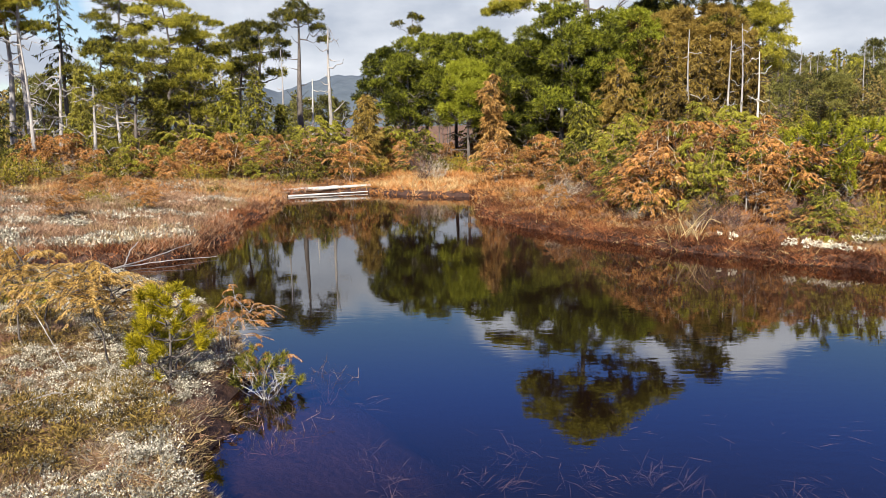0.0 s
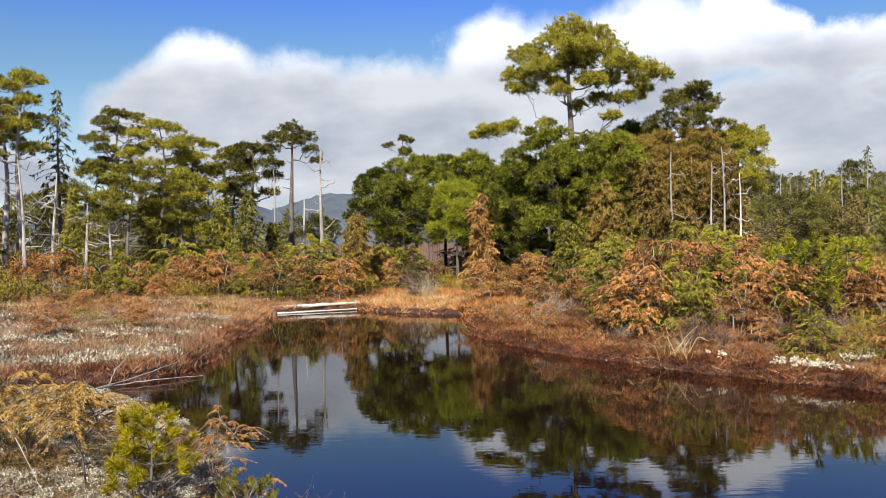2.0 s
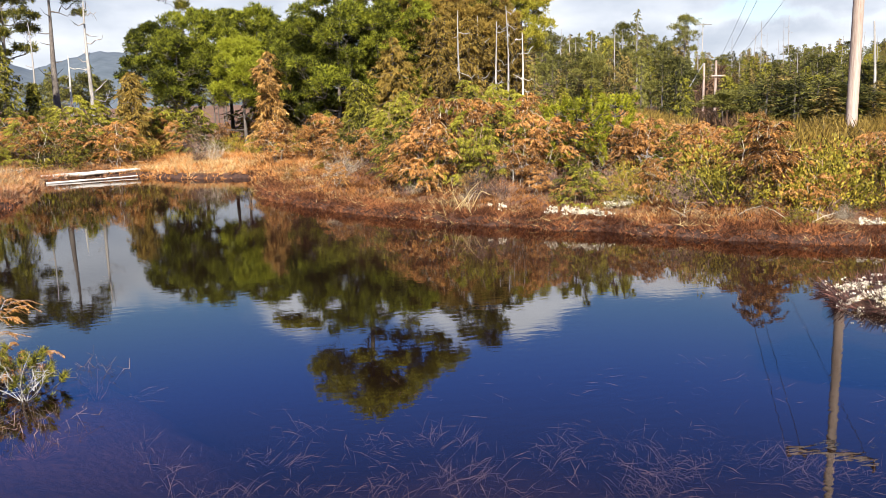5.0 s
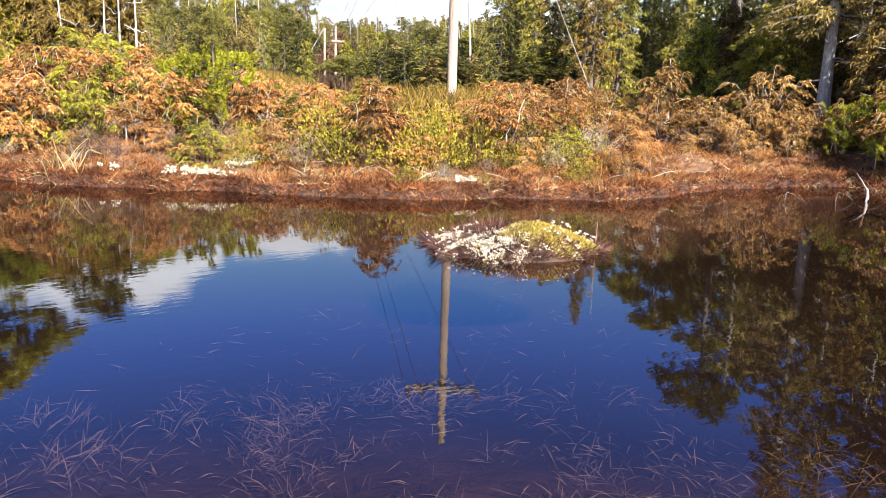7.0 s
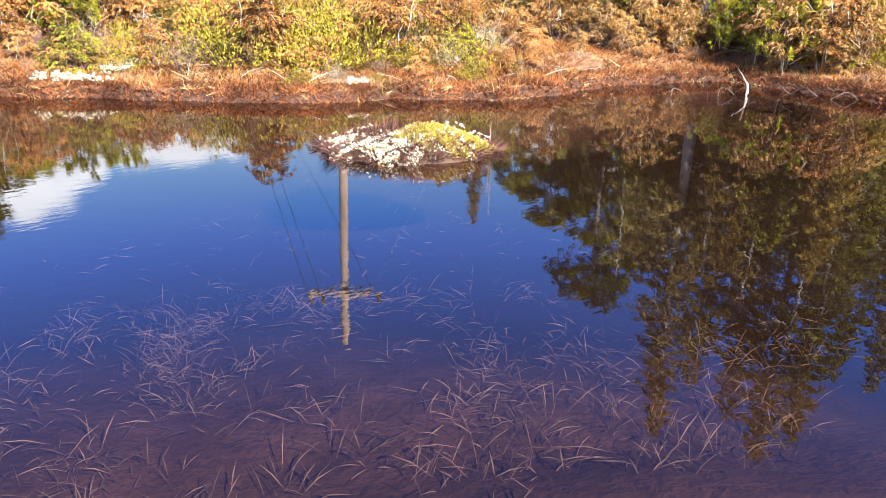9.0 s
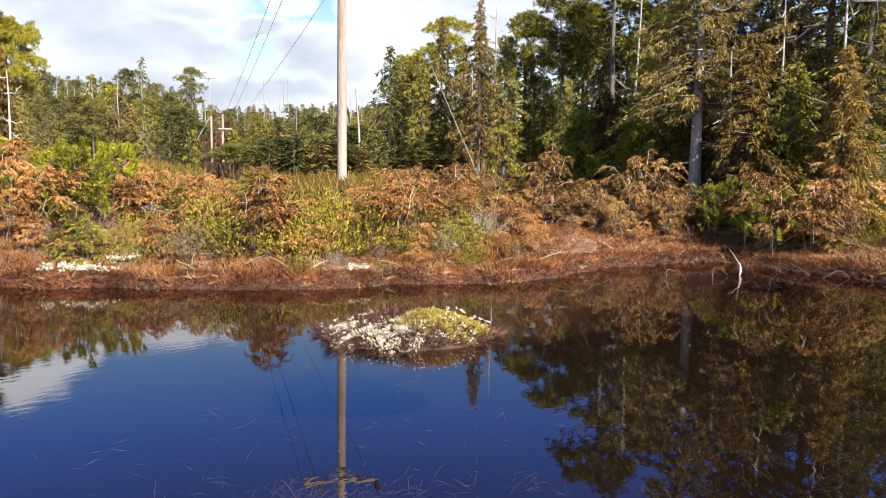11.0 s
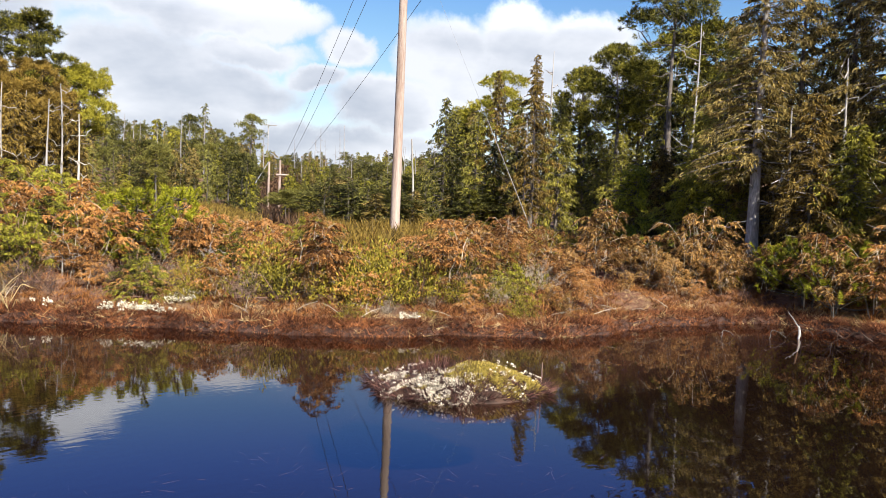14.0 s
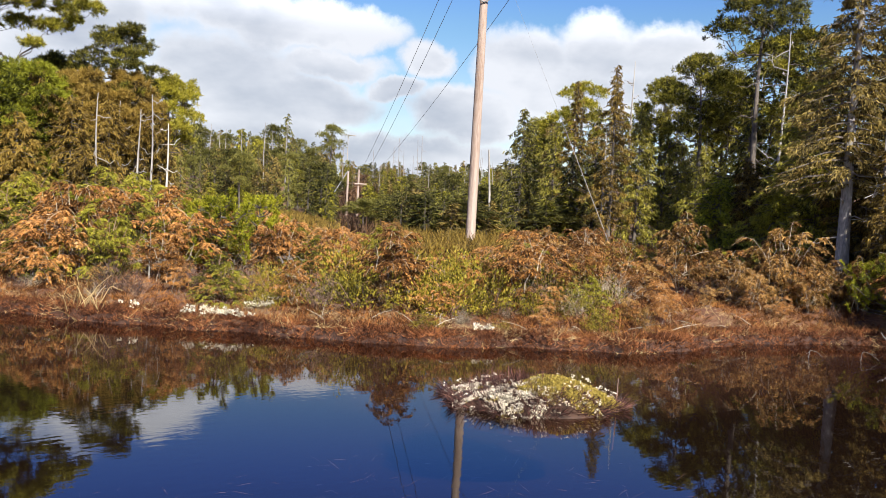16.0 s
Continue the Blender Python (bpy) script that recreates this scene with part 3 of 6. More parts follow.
        tube(wood, bend_line(s, e, rng, 4, 0.1, 0.2), np.linspace(0.025, 0.006, 4), 4, False)
    t = empty(name, place, label or "bog pine with crooked trunk and olive-green needle cushions", "tree", group)
    part("trunk", wood, bark, t, "grey-brown trunk with bare limbs", True)
    part("crown", leaf, mat, t)
    return t


def conifer(place, H, wide, h0, seed, mat, bark=None, branches=90, frond=0.3, droop=0.5, lean=(0, 0), r0=None, per=16, label="", group="", name="conifer_tree", power=0.8, dead=8, top=1.0):
    """A cedar, hemlock or spruce: straight trunk, drooping boughs hung with flat sprays."""
    wide, frond, r0 = wide * NEARER, frond * NEARER, r0 * NEARER if r0 else None
    rng = np.random.default_rng(seed)
    wood, bough, leaf = Geo(), Geo(), Geo()
    line = trunk_line(H, lean, 0.004, rng)
    r0 = r0 or 0.014 * H
    tube(wood, line, r0 * (1 - np.linspace(0, 1, 10) * 0.93) * (1 + 0.4 * np.exp(-np.linspace(0, 1, 10) * 14)), 6)
    swell = rng.uniform(0, 6.28, 3)
    for i in range(branches):
        s = (i + rng.random()) / branches
        z = h0 + (H * top - h0) * s
        a = i * 2.4 + rng.uniform(-0.4, 0.4)
        uneven = 0.8 + 0.28 * math.sin(2 * a + 5 * s + swell[0]) + 0.22 * math.sin(3 * a - 17 * s + swell[1])
        L = wide / 2 * max(0.12, (1 - s) ** power) * rng.uniform(0.5, 1.2) * max(0.35, uneven)
        o = along(line, z)
        k = np.linspace(0, 1, 5)
        b = np.stack([o[0] + math.cos(a) * L * k, o[1] + math.sin(a) * L * k, o[2] + 0.12 * L * k - droop * L * k ** 2 + 0.15 * L * np.maximum(0, k - 0.75)], -1)
        tube(bough, b, np.linspace(max(0.012, r0 * 0.2 * (1 - s)), 0.004, 5), 3, False)
        m = max(5, int((per * L / (wide / 2) + 4) * rng.uniform(0.35, 1.5)))
        knots = rng.uniform(0.2, 1.0, 5)
        kk = np.clip(knots[rng.integers(0, 5, m)] + rng.normal(size=m) * 0.06, 0.12, 1.03)
        base = np.stack([np.interp(kk, k, b[:, q]) for q in range(3)], -1) + rng.normal(size=(m, 3)) * [0.06, 0.06, 0.035] * min(L, 1.2)
        way = np.stack([math.cos(a) * 0.6 + rng.normal(size=m) * 0.55, math.sin(a) * 0.6 + rng.normal(size=m) * 0.55, -droop - 0.1 + rng.normal(size=m) * 0.3], -1)
        blades(leaf, base, way, frond * rng.uniform(0.6, 1.3, m), frond * 0.26, rng, 0.2)
        blades(leaf, base + way * 0.05, way + rng.normal(size=(m, 3)) * 0.7, frond * rng.uniform(0.5, 0.9, m), frond * 0.2, rng, 0.25)
    for _ in range(dead):
        z = rng.uniform(0.12 * H, 0.75 * H)
        a = rng.uniform(0, 6.28)
        s = along(line, z)
        e = s + np.array([math.cos(a), math.sin(a), rng.uniform(-0.3, 0.25)]) * rng.uniform(0.5, 1.0) * wide * 0.35
        tube(wood, bend_line(s, e, rng, 4, 0.1, 0.2), np.linspace(0.02, 0.005, 4), 3, False)
    t = empty(name, place, label, "tree", group)
    part("trunk", wood, bark or BARK, t, "", True)
    part("branchwork", bough, BARK, t)["kind"] = "stuff"
    part("crown", leaf, mat, t)
    return t


def snag(place, H, seed, mat=None, r0=None, arms=10, reach=0.8, lean=(0, 0), label="", group="", blunt=0.25):
    rng = np.random.default_rng(seed)
    wood = Geo()
    line = trunk_line(H, lean, 0.01, rng)
    reach = reach * NEARER
    r0 = r0 * NEARER if r0 else 0.016 * H
    tube(wood, line, r0 * (1 - np.linspace(0, 1, 10) * (1 - blunt)) * (1 + 0.5 * np.exp(-np.linspace(0, 1, 10) * 14)), 7)
    limbs = []
    for _ in range(arms):
        g = Geo()
        limbs.append(g)
        z = rng.uniform(0.3 * H, 0.97 * H)
        a = rng.uniform(0, 6.28)
        s = along(line, z)
        L = reach * rng.uniform(0.3, 1.1)
        e = s + np.array([math.cos(a), math.sin(a), rng.uniform(-0.5, 0.6)]) * L
        b = bend_line(s, e, rng, 5, 0.15, 0.3)
        tube(g, b, np.linspace(r0 * 0.28, min(0.008, r0 * 0.2), 5), 4, False)
        for _ in range(2):
            tube(g, bend_line(b[3], b[3] + rng.normal(size=3) * L * 0.25, rng, 3), np.array([0.010, 0.007, 0.004]) * min(1.0, 12 * r0), 3, False)
    t = empty("dead_snag", place, label or "bare silver-grey dead tree standing among pines", "dead tree", group)
    stem = part("trunk", wood, mat or SNAG, t, "", True)
    for g in limbs:
        part("limb", g, mat or SNAG, stem)
    return t


# ---- makers of shrubs ----


def spray_bush(place, H, W, seed, mat, label, group, sprays=40, name="dead_cedar_bush", leafw=0.040, leafl=0.12, twig=None, upright=0.5, low=0.12, nl=12, stems=4):
    """A low cedar: a few stems, arched boughs, flat drooping sprays of paired leaflets."""
    rng = np.random.default_rng(seed)
    wood, shoot, leaf = Geo(), Geo(), Geo()
    for q in range(stems):
        a = rng.uniform(0, 6.28)
        lean = W * (0.2 if stems > 1 else 0.05)
        top = np.array([math.cos(a) * lean, math.sin(a) * lean, H * rng.uniform(0.6, 0.95)])
        tube(wood, bend_line((math.cos(a) * 0.05, math.sin(a) * 0.05, -0.1), top, rng, 6, 0, 0.2), np.linspace(0.012 * H, 0.004 * H, 6), 5, False)
    for i in range(sprays):
        s = rng.random() ** 0.8
        a = i * 2.4 + rng.uniform(-0.3, 0.3)
        z0 = H * (low + (0.87 - low) * s)
        R = W / 2 * (1 - 0.55 * s) * rng.uniform(0.35, 1.3)
        k = np.linspace(0, 1, 5)
        rise = upright * rng.uniform(0.0, 1.6) * H * 0.4
        b = np.stack([math.cos(a) * R * k, math.sin(a) * R * k, z0 + rise * np.sin(k * 2.2) - 0.10 * H * k ** 3], -1)
        b[:, :2] += rng.normal(size=2) * 0.09 * W
        tube(shoot, b, np.linspace(0.006, 0.002, 5) * min(1, H), 3, False)
        # a plume: the bough and two side shoots, each with drooping paired leaflets
        for turn, start, size in ((0.0, 0.3, 1.0), (0.75, 0.35, 0.62), (-0.75, 0.55, 0.55)):
            p0 = np.array([np.interp(start, k, b[:, q]) for q in range(3)])
            out = np.array([math.cos(a + turn), math.sin(a + turn), 0.0])
            side = np.array([-out[1], out[0], 0])
            kk = np.linspace(0.05, 1.0, nl)[:, None]
            span = R * (1 - start) * size + 0.5 * leafl
            if turn == 0:
                axis = np.stack([np.interp(start + (1 - start) * kk[:, 0], k, b[:, q]) for q in range(3)], -1)
            else:
                axis = p0 + out * span * kk + np.array([0, 0, 1.0]) * span * (0.35 * kk - 0.75 * kk ** 2)
            for sgn in (-1, 1):
                way = out * 0.8 + sgn * side * 0.8 + rng.normal(size=(nl, 3)) * 0.25 + [0, 0, -0.25]
                blades(leaf, axis, way, leafl * 0.75 * (1.2 - 0.6 * kk[:, 0]) * rng.uniform(0.7, 1.4, nl), leafw * 0.6, rng, 0.3)
    t = empty(name, place, label, "shrub", group)
    part("stem", wood, twig or TWIG_PALE, t, "bleached grey stems", True)
    part("twigwork", shoot, twig or TWIG_PALE, t)["kind"] = "stuff"
    part("foliage", leaf, mat, t)
    return t


def leaf_bush(place, H, W, seed, mat, label, group, name="evergreen_shrub", clusters=150, leafl=0.055, leafw=0.026, k=7):
    """A rounded heath shrub: thin forked stems, clusters of small upright leaves."""
    rng = np.random.default_rng(seed)
    wood, leaf = Geo(), Geo()
    u = norm(rng.normal(size=(clusters, 3)))
    u[:, 2] = np.abs(u[:, 2])
    rad = 0.5 + 0.55 * rng.random((clusters, 1))
    lump = 1 + 0.25 * np.sin(3 * np.arctan2(u[:, 1:2], u[:, 0:1]) + seed)
    pos = u * np.array([W / 2, W / 2, H * 0.9]) * rad * lump + [0, 0, H * 0.06]
    for c in pos[::7]:
        tube(wood, bend_line((c[0] * 0.15, c[1] * 0.15, -0.05), c, rng, 4, -0.1, 0.2), np.linspace(0.010, 0.003, 4), 3, False)
    c = np.repeat(pos, k, 0) + rng.normal(size=(clusters * k, 3)) * 0.03
    way = np.repeat(u * 0.5 + [0, 0, 0.8], k, 0) + rng.normal(size=(clusters * k, 3)) * 0.55
    blades(leaf, c, way, leafl * rng.uniform(0.7, 1.3, clusters * k), leafw, rng)
    t = empty(name, place, label, "shrub", group)
    part("stem", wood, TWIG, t, "", True)
    part("foliage", leaf, mat, t)
    return t


def young_pine(place, H, W, seed, mat, label, group, tiers=8, name="young_pine", k=26, needle=0.10, w=0.014, per=6, pom=False):
    """A young pine: upswept shoots, each clad in a bottle-brush of needles."""
    rng = np.random.default_rng(seed)
    wood, leaf = Geo(), Geo()
    line = trunk_line(H, (0.04, 0.02), 0.02, rng)
    tube(wood, line, np.linspace(0.016 * H + 0.002, 0.004, 10), 6)
    shoots = [(along(line, H * 0.9), np.array([line[-1][0], line[-1][1], H]))]
    for i in range(tiers):
        s = (i + 0.4) / tiers
        for j in range(per):
            a = j * 2 * math.pi / per + i * 0.7 + rng.uniform(-0.4, 0.4)
            L = W / 2 * (1 - 0.72 * s) * rng.uniform(0.6, 1.15)
            o = along(line, H * (0.1 + 0.82 * s))
            e = o + np.array([math.cos(a) * L, math.sin(a) * L, L * rng.uniform(0.25, 0.7)])
            b = bend_line(o, e, rng, 5, 0.12, 0.15)
            tube(wood, b, np.linspace(0.012, 0.005, 5) * min(1, 0.25 + 0.5 * H), 4, False)
            shoots.append((b[2], b[4] + [0, 0, 0.06 * H]))
            for _ in range(2):
                q = b[3] + rng.normal(size=3) * 0.16 * L
                shoots.append((q, q + np.array([math.cos(a) * 0.1, math.sin(a) * 0.1, 0.16]) * (0.4 + 0.5 * L)))
    for a, b in shoots:
        m = k
        kk = rng.uniform(0.15, 1.05, (m, 1)) if not pom else 1.05 - 0.45 * rng.random((m, 1)) ** 1.5
        base = a + (b - a) * kk
        way = norm(b - a) * 0.75 + norm(rng.normal(size=(m, 3))) * 0.75
        spikes(leaf, base, way, needle * rng.uniform(0.7, 1.2, m), w, rng)
    t = empty(name, place, label, "young pine", group)
    part("stem", wood, BARK, t, "", True)
    part("needles", leaf, mat, t)
    return t


def twig_bush(place, H, W, seed, mat, label, group, n=60, name="bare_shrub", r=0.006):
    rng = np.random.default_rng(seed)
    wood = Geo()
    for i in range(n):
        a, s = rng.uniform(0, 6.28), rng.random() ** 0.6
        e = np.array([math.cos(a) * W / 2 * s, math.sin(a) * W / 2 * s, H * rng.uniform(0.5, 1.0) * (1.1 - 0.5 * s)])
        b = bend_line((e[0] * 0.1, e[1] * 0.1, -0.05), e, rng, 6, -0.08, 0.35)
        tube(wood, b, np.linspace(r, r * 0.4, 6), 3, False)
        for _ in range(4):
            q = b[rng.integers(2, 6)]
            tube(wood, bend_line(q, q + (norm(rng.normal(size=3)) + [0, 0, 0.5]) * 0.16 * H, rng, 3), [r * 0.5, r * 0.4, r * 0.25], 3, False)
    t = empty(name, place, label, "shrub", group)
    part("branchwork", wood, mat, t)
    return t


def clear_of_line(az, d):
    """The ground in front of the far poles stays low."""
    return not (30.6 < az < 35.6 and 17 < d < 58)


SHRUB_LINE = ((14, 22, 24.4, 28, 30, 33, 34.2, 35.2, 36.5, 38, 41.5, 43, 46, 49, 52, 55, 62, 66, 69, 73, 80),
              (2.2, 1.2, 0.8, -0.9, -1.5, -1.6, -0.9, -0.3, -1.1, -2.3, -2.8, -2.3, -0.8, -0.7, -1.1, -1.7, -1.4, -1.3, 0.2, 0.3, 1.2))  # bearing, height of the shrub tops


def spread(protos, spots, rng, scale=(0.75, 1.25), put=at):
    """Copies of the built plants, turned and scaled, on the ground at (bearing, distance) spots."""
    tall = [max(v.co.z for c in p.children for v in c.data.vertices) for p in protos]
    for i, (az, d) in enumerate(spots):
        x, y, z = put(az, d)
        if shore_distance(x, y) < 0.35 or (put is at and not clear_of_line(az, d)):
            continue
        s = rng.uniform(*scale)
        if put is at and 14 < az < 80:  # low growth near the water, taller behind
            s = min(s, (1.7 + d * math.tan(radians(np.interp(az, *SHRUB_LINE))) - z) / tall[i % len(protos)] * rng.uniform(0.72, 1.02))
            if s < 0.13:
                continue
        m = pose(x, y, z - 0.03, 0, 0, rng.uniform(0, 360)) @ Matrix.Diagonal((s * rng.uniform(0.9, 1.15), s * rng.uniform(0.9, 1.15), s, 1))
        copy_thing(protos[i % len(protos)], m)


# ---- trees: the big pine and its thicket ----
def big_pine():
    """The tall pine: a flat-bottomed open crown and one low limb with its own tuft."""
    x, y, z = far(9.6, 43)
    top = 9.3 - z
    crown = [(0, 0, 0.45, 0.70), (0.85, 0.3, 0.62, 0.64), (-0.6, -0.4, 0.95, 0.64), (-1.45, 0, 1.3, 0.60), (-1.8, 0.3, 1.9, 0.46), (-1.1, -0.6, 1.8, 0.56),
             (0.2, -0.7, 1.4, 0.66), (0.2, 0.8, 1.3, 0.66), (1.15, -0.4, 1.3, 0.62), (1.85, 0.2, 1.6, 0.62), (2.5, 0, 1.8, 0.56), (3.05, 0.1, 1.95, 0.36),
             (1.45, 0.7, 2.0, 0.46), (2.1, -0.6, 2.3, 0.36), (0.8, 0, 2.1, 0.38), (-0.4, 0.5, 2.1, 0.36), (2.6, 0.3, 2.35, 0.24), (-2.0, -0.2, 2.35, 0.22),
             (0, -1.4, 1.35, 0.6), (0.4, 1.5, 1.3, 0.6), (-1.0, 1.2, 1.7, 0.5), (1.4, -1.2, 1.8, 0.5),
             (-1.5, 0.5, 2.3, 0.4), (0.5, -0.9, 2.3, 0.46), (1.2, 0.9, 2.6, 0.4), (-0.5, -0.8, 2.6, 0.36), (1.7, -0.3, 2.8, 0.34), (2.3, 0.4, 2.6, 0.3), (0.3, 0.6, 2.9, 0.34)]
    low = [(-2.45, 0.2, 3.75, 0.44), (-2.9, 0, 3.8, 0.38), (-2.05, 0.1, 3.6, 0.3), (-3.2, 0.1, 3.9, 0.2), (-0.8, 0.4, 3.5, 0.3), (1.3, -0.2, 3.4, 0.3)]
    pine((x, y, z), top, 9, 5.2, 11, lobes=[(a, b, top - c, 1.1 * r) for a, b, c, r in crown + low], r0=0.31, dens=1.6, stubs=5, label="tall broad-crowned bog pine rising above the thicket", flat=0.6, metres=True)


big_pine()


def top_h(az, d, el):
    """Height above its ground of a top seen at that elevation."""
    return 1.7 + NEARER * d * math.tan(radians(el - 1.15)) - far(az, d)[2]


# the dense round-headed pines behind the pond's far end
for az, d, el, wide, seed in ((-4.0, 44, 6.3, 3.4, 21), (-1.2, 43, 7.2, 4.2, 22), (0.8, 46, 7.3, 3.8, 23), (2.7, 42, 7.4, 3.6, 24), (-2.4, 41, 5.6, 3.2, 25), (1.6, 40, 5.4, 3.0, 26), (4.6, 42, 6.4, 3.4, 27)):
    H = top_h(az, d, el)
    pine(far(az, d), H, wide, H * 0.42, seed, PINE_DEEP, n=20, size=0.66, dens=1.2, label="dense round-headed green pine in a thicket", group="thicket pines", flat=0.68)
for az, d, el, wide, seed, h0 in ((7.9, 38, 8.9, 5.8, 31, 0.22), (10.6, 40, 7.2, 4.2, 32, 0.2), (5.8, 39, 6.6, 4.0, 33, 0.2), (12.6, 41, 8.4, 4.6, 34, 0.2), (15.2, 42, 8.2, 4.2, 35, 0.25), (17.8, 43, 8.4, 3.6, 36, 0.3)):
    H = top_h(az, d, el)
    pine(far(az, d), H, wide, H * h0, seed, PINE_DEEP if seed < 35 else CEDAR_BROWN, n=40, size=0.7, dens=1.1, label="bushy deep-green pine with foliage nearly to the ground" if seed < 35 else "bushy pine with browning foliage nearly to the ground", group="thicket pines", flat=0.68)
for az, d, el, wide, seed, mat in ((12.9, 40, 8.7, 3.6, 41, CEDAR_BROWN), (11.6, 37, 5.6, 3.0, 42, CEDAR_BROWN), (14.6, 39, 6.9, 3.2, 43, CEDAR_BROWN), (3.3, 37, 4.8, 2.2, 44, DEAD_GOLD),
                                   (18.4, 42, 8.2, 3.2, 46, CEDAR_BROWN), (16.8, 40, 6.8, 3.0, 47, CEDAR_BROWN), (20.0, 42, 6.4, 2.0, 48, CEDAR_BROWN),
                                   (-5.4, 39, 3.6, 2.4, 49, CEDAR_BROWN), (9.2, 34, 2.8, 2.2, 50, CEDAR_GREEN), (15.4, 35, 3.8, 2.6, 51, CEDAR_BROWN)):
    H = top_h(az, d, el)
    conifer(far(az, d), H, wide, H * 0.12, seed, mat, branches=110, frond=0.23, droop=0.45, per=56, power=0.4, label="cedar with drooping sprays turning brown" if mat is CEDAR_BROWN else "cedar with drooping sprays, mostly dead and golden" if mat is not CEDAR_GREEN else "small green cedar with drooping sprays", group="thicket cedars", name="cedar_tree")
for az, d, el, wide, seed in ((17.6, 44, 11.2, 4.6, 61), (13.6, 46, 9.0, 3.4, 62), (20.3, 46, 8.4, 3.0, 63)):
    H = top_h(az, d, el)
    pine(far(az, d), H, wide, H * 0.55, seed, n=16, size=0.85, label="round-topped bog pine over dead cedars", group="thicket pines", stubs=12)
for az, d, el, seed, mat in ((16.1, 38, 7.2, 71, SNAG), (20.4, 39, 5.6, 72, SNAG_WHITE), (18.6, 38, 6.4, 73, SNAG), (19.4, 41, 7.4, 74, SNAG), (17.4, 41, 6.8, 75, SNAG)):
    snag(far(az, d), top_h(az, d, el), seed, mat, r0=0.07, arms=7, reach=0.8, group="snags")

# ---- trees: left of the pond ----
LEFT = [(-26.3, 46, 12.3, 2.6, 0.62, 81), (-27.3, 47, 12.0, 3.0, 0.62, 82), (-20.7, 50, 10.2, 3.4, 0.66, 83), (-18.2, 46, 9.7, 4.0, 0.6, 84), (-15.9, 47, 8.7, 3.6, 0.62, 85),
        (-12.4, 48, 8.2, 3.8, 0.62, 86), (-13.6, 50, 8.0, 3.2, 0.6, 87), (-22.0, 47, 6.9, 4.2, 0.55, 88), (-20.2, 42, 6.7, 4.0, 0.5, 89), (-16.8, 43, 6.2, 3.4, 0.45, 90), (-29.5, 44, 11, 3.6, 0.5, 91)]
for az, d, el, wide, h0, seed in LEFT:
    H = top_h(az, d, el)
    pine(far(az, d), H, wide, H * h0, seed, n=10, size=0.78, dens=0.9, wob=0.035, bark=BARK_PALE if seed in (81, 82) else BARK, label="open-crowned bog pine with grey limbs", group="left pines", stubs=14, flat=0.45)
H = top_h(-9.7, 55, 9.7)
pine(far(-9.7, 55), H, 3.4, H * 0.7, 92, lobes=[(-0.9, 0, H - 1.0, 0.85), (0, 0.3, H - 0.45, 0.9), (0.9, 0, H - 1.0, 0.8), (-1.3, 0, H - 1.7, 0.65), (1.3, 0.2, H - 1.8, 0.6), (0.2, -0.6, H - 1.3, 0.9), (1.7, 0, H - 2.5, 0.35)],
     r0=0.26, label="lone slender pine with a small flat crown", stubs=8)
H = top_h(-1.9, 62, 8.8)
pine(far(-1.9, 62), H, 3, H * 0.75, 93, n=7, size=0.55, dens=0.6, r0=0.12, label="thin sparse pine top behind the thicket")
snag(far(-7.7, 52), top_h(-7.7, 52, 7.9), 94, SNAG, r0=0.16, arms=10, reach=1.3)
snag(far(-8.9, 54), top_h(-8.9, 54, 4.6), 95, SNAG_WHITE, r0=0.12, arms=6, reach=1.2)
snag(far(-10.9, 46), top_h(-10.9, 46, 6.6), 96, SNAG, r0=0.08, arms=5, reach=0.5)
for az, d, el, seed in ((-24.7, 43, 6.2, 97), (-26.2, 42, 7.0, 98), (-14.6, 45, 5.2, 100), (-22.8, 44, 4.2, 101), (-21.2, 43, 3.6, 102)):
    snag(far(az, d), top_h(az, d, el), seed, SNAG, r0=0.12, arms=14, reach=1.2, lean=(0.05 if seed % 2 else -0.03, 0), group="snags")
conifer(far(-24.2, 49), top_h(-24.2, 49, 11.4), 3.0, 3.0, 102, CONIFER, branches=70, frond=0.3, per=12, label="thin ragged spruce with gappy boughs", name="spruce_tree")
for az, d, el, wide, seed, mat in ((-12.6, 42, 5.3, 4.2, 103, CEDAR_GREEN), (-14.4, 43, 4.6, 3.4, 104, CEDAR_GREEN), (-18.6, 44, 5.0, 3.2, 105, CONIFER), (-23.4, 46, 5.4, 3.2, 106, CONIFER), (-21.4, 46, 4.8, 3.4, 107, CONIFER), (-16.4, 47, 5.2, 3.4, 108, CONIFER), (-28.6, 45, 5.5, 3.4, 109, CONIFER), (-11.0, 44, 3.0, 2.6, 110, CEDAR_GREEN)):
    H = top_h(az, d, el)
    conifer(far(az, d), H, wide, H * 0.08, seed, mat, branches=110, frond=0.23, per=56, droop=0.3, label="green cedar with layered boughs under the pines" if mat is CEDAR_GREEN else "dark conifer filling the gaps under the pines", group="left conifers", name="cedar_tree")

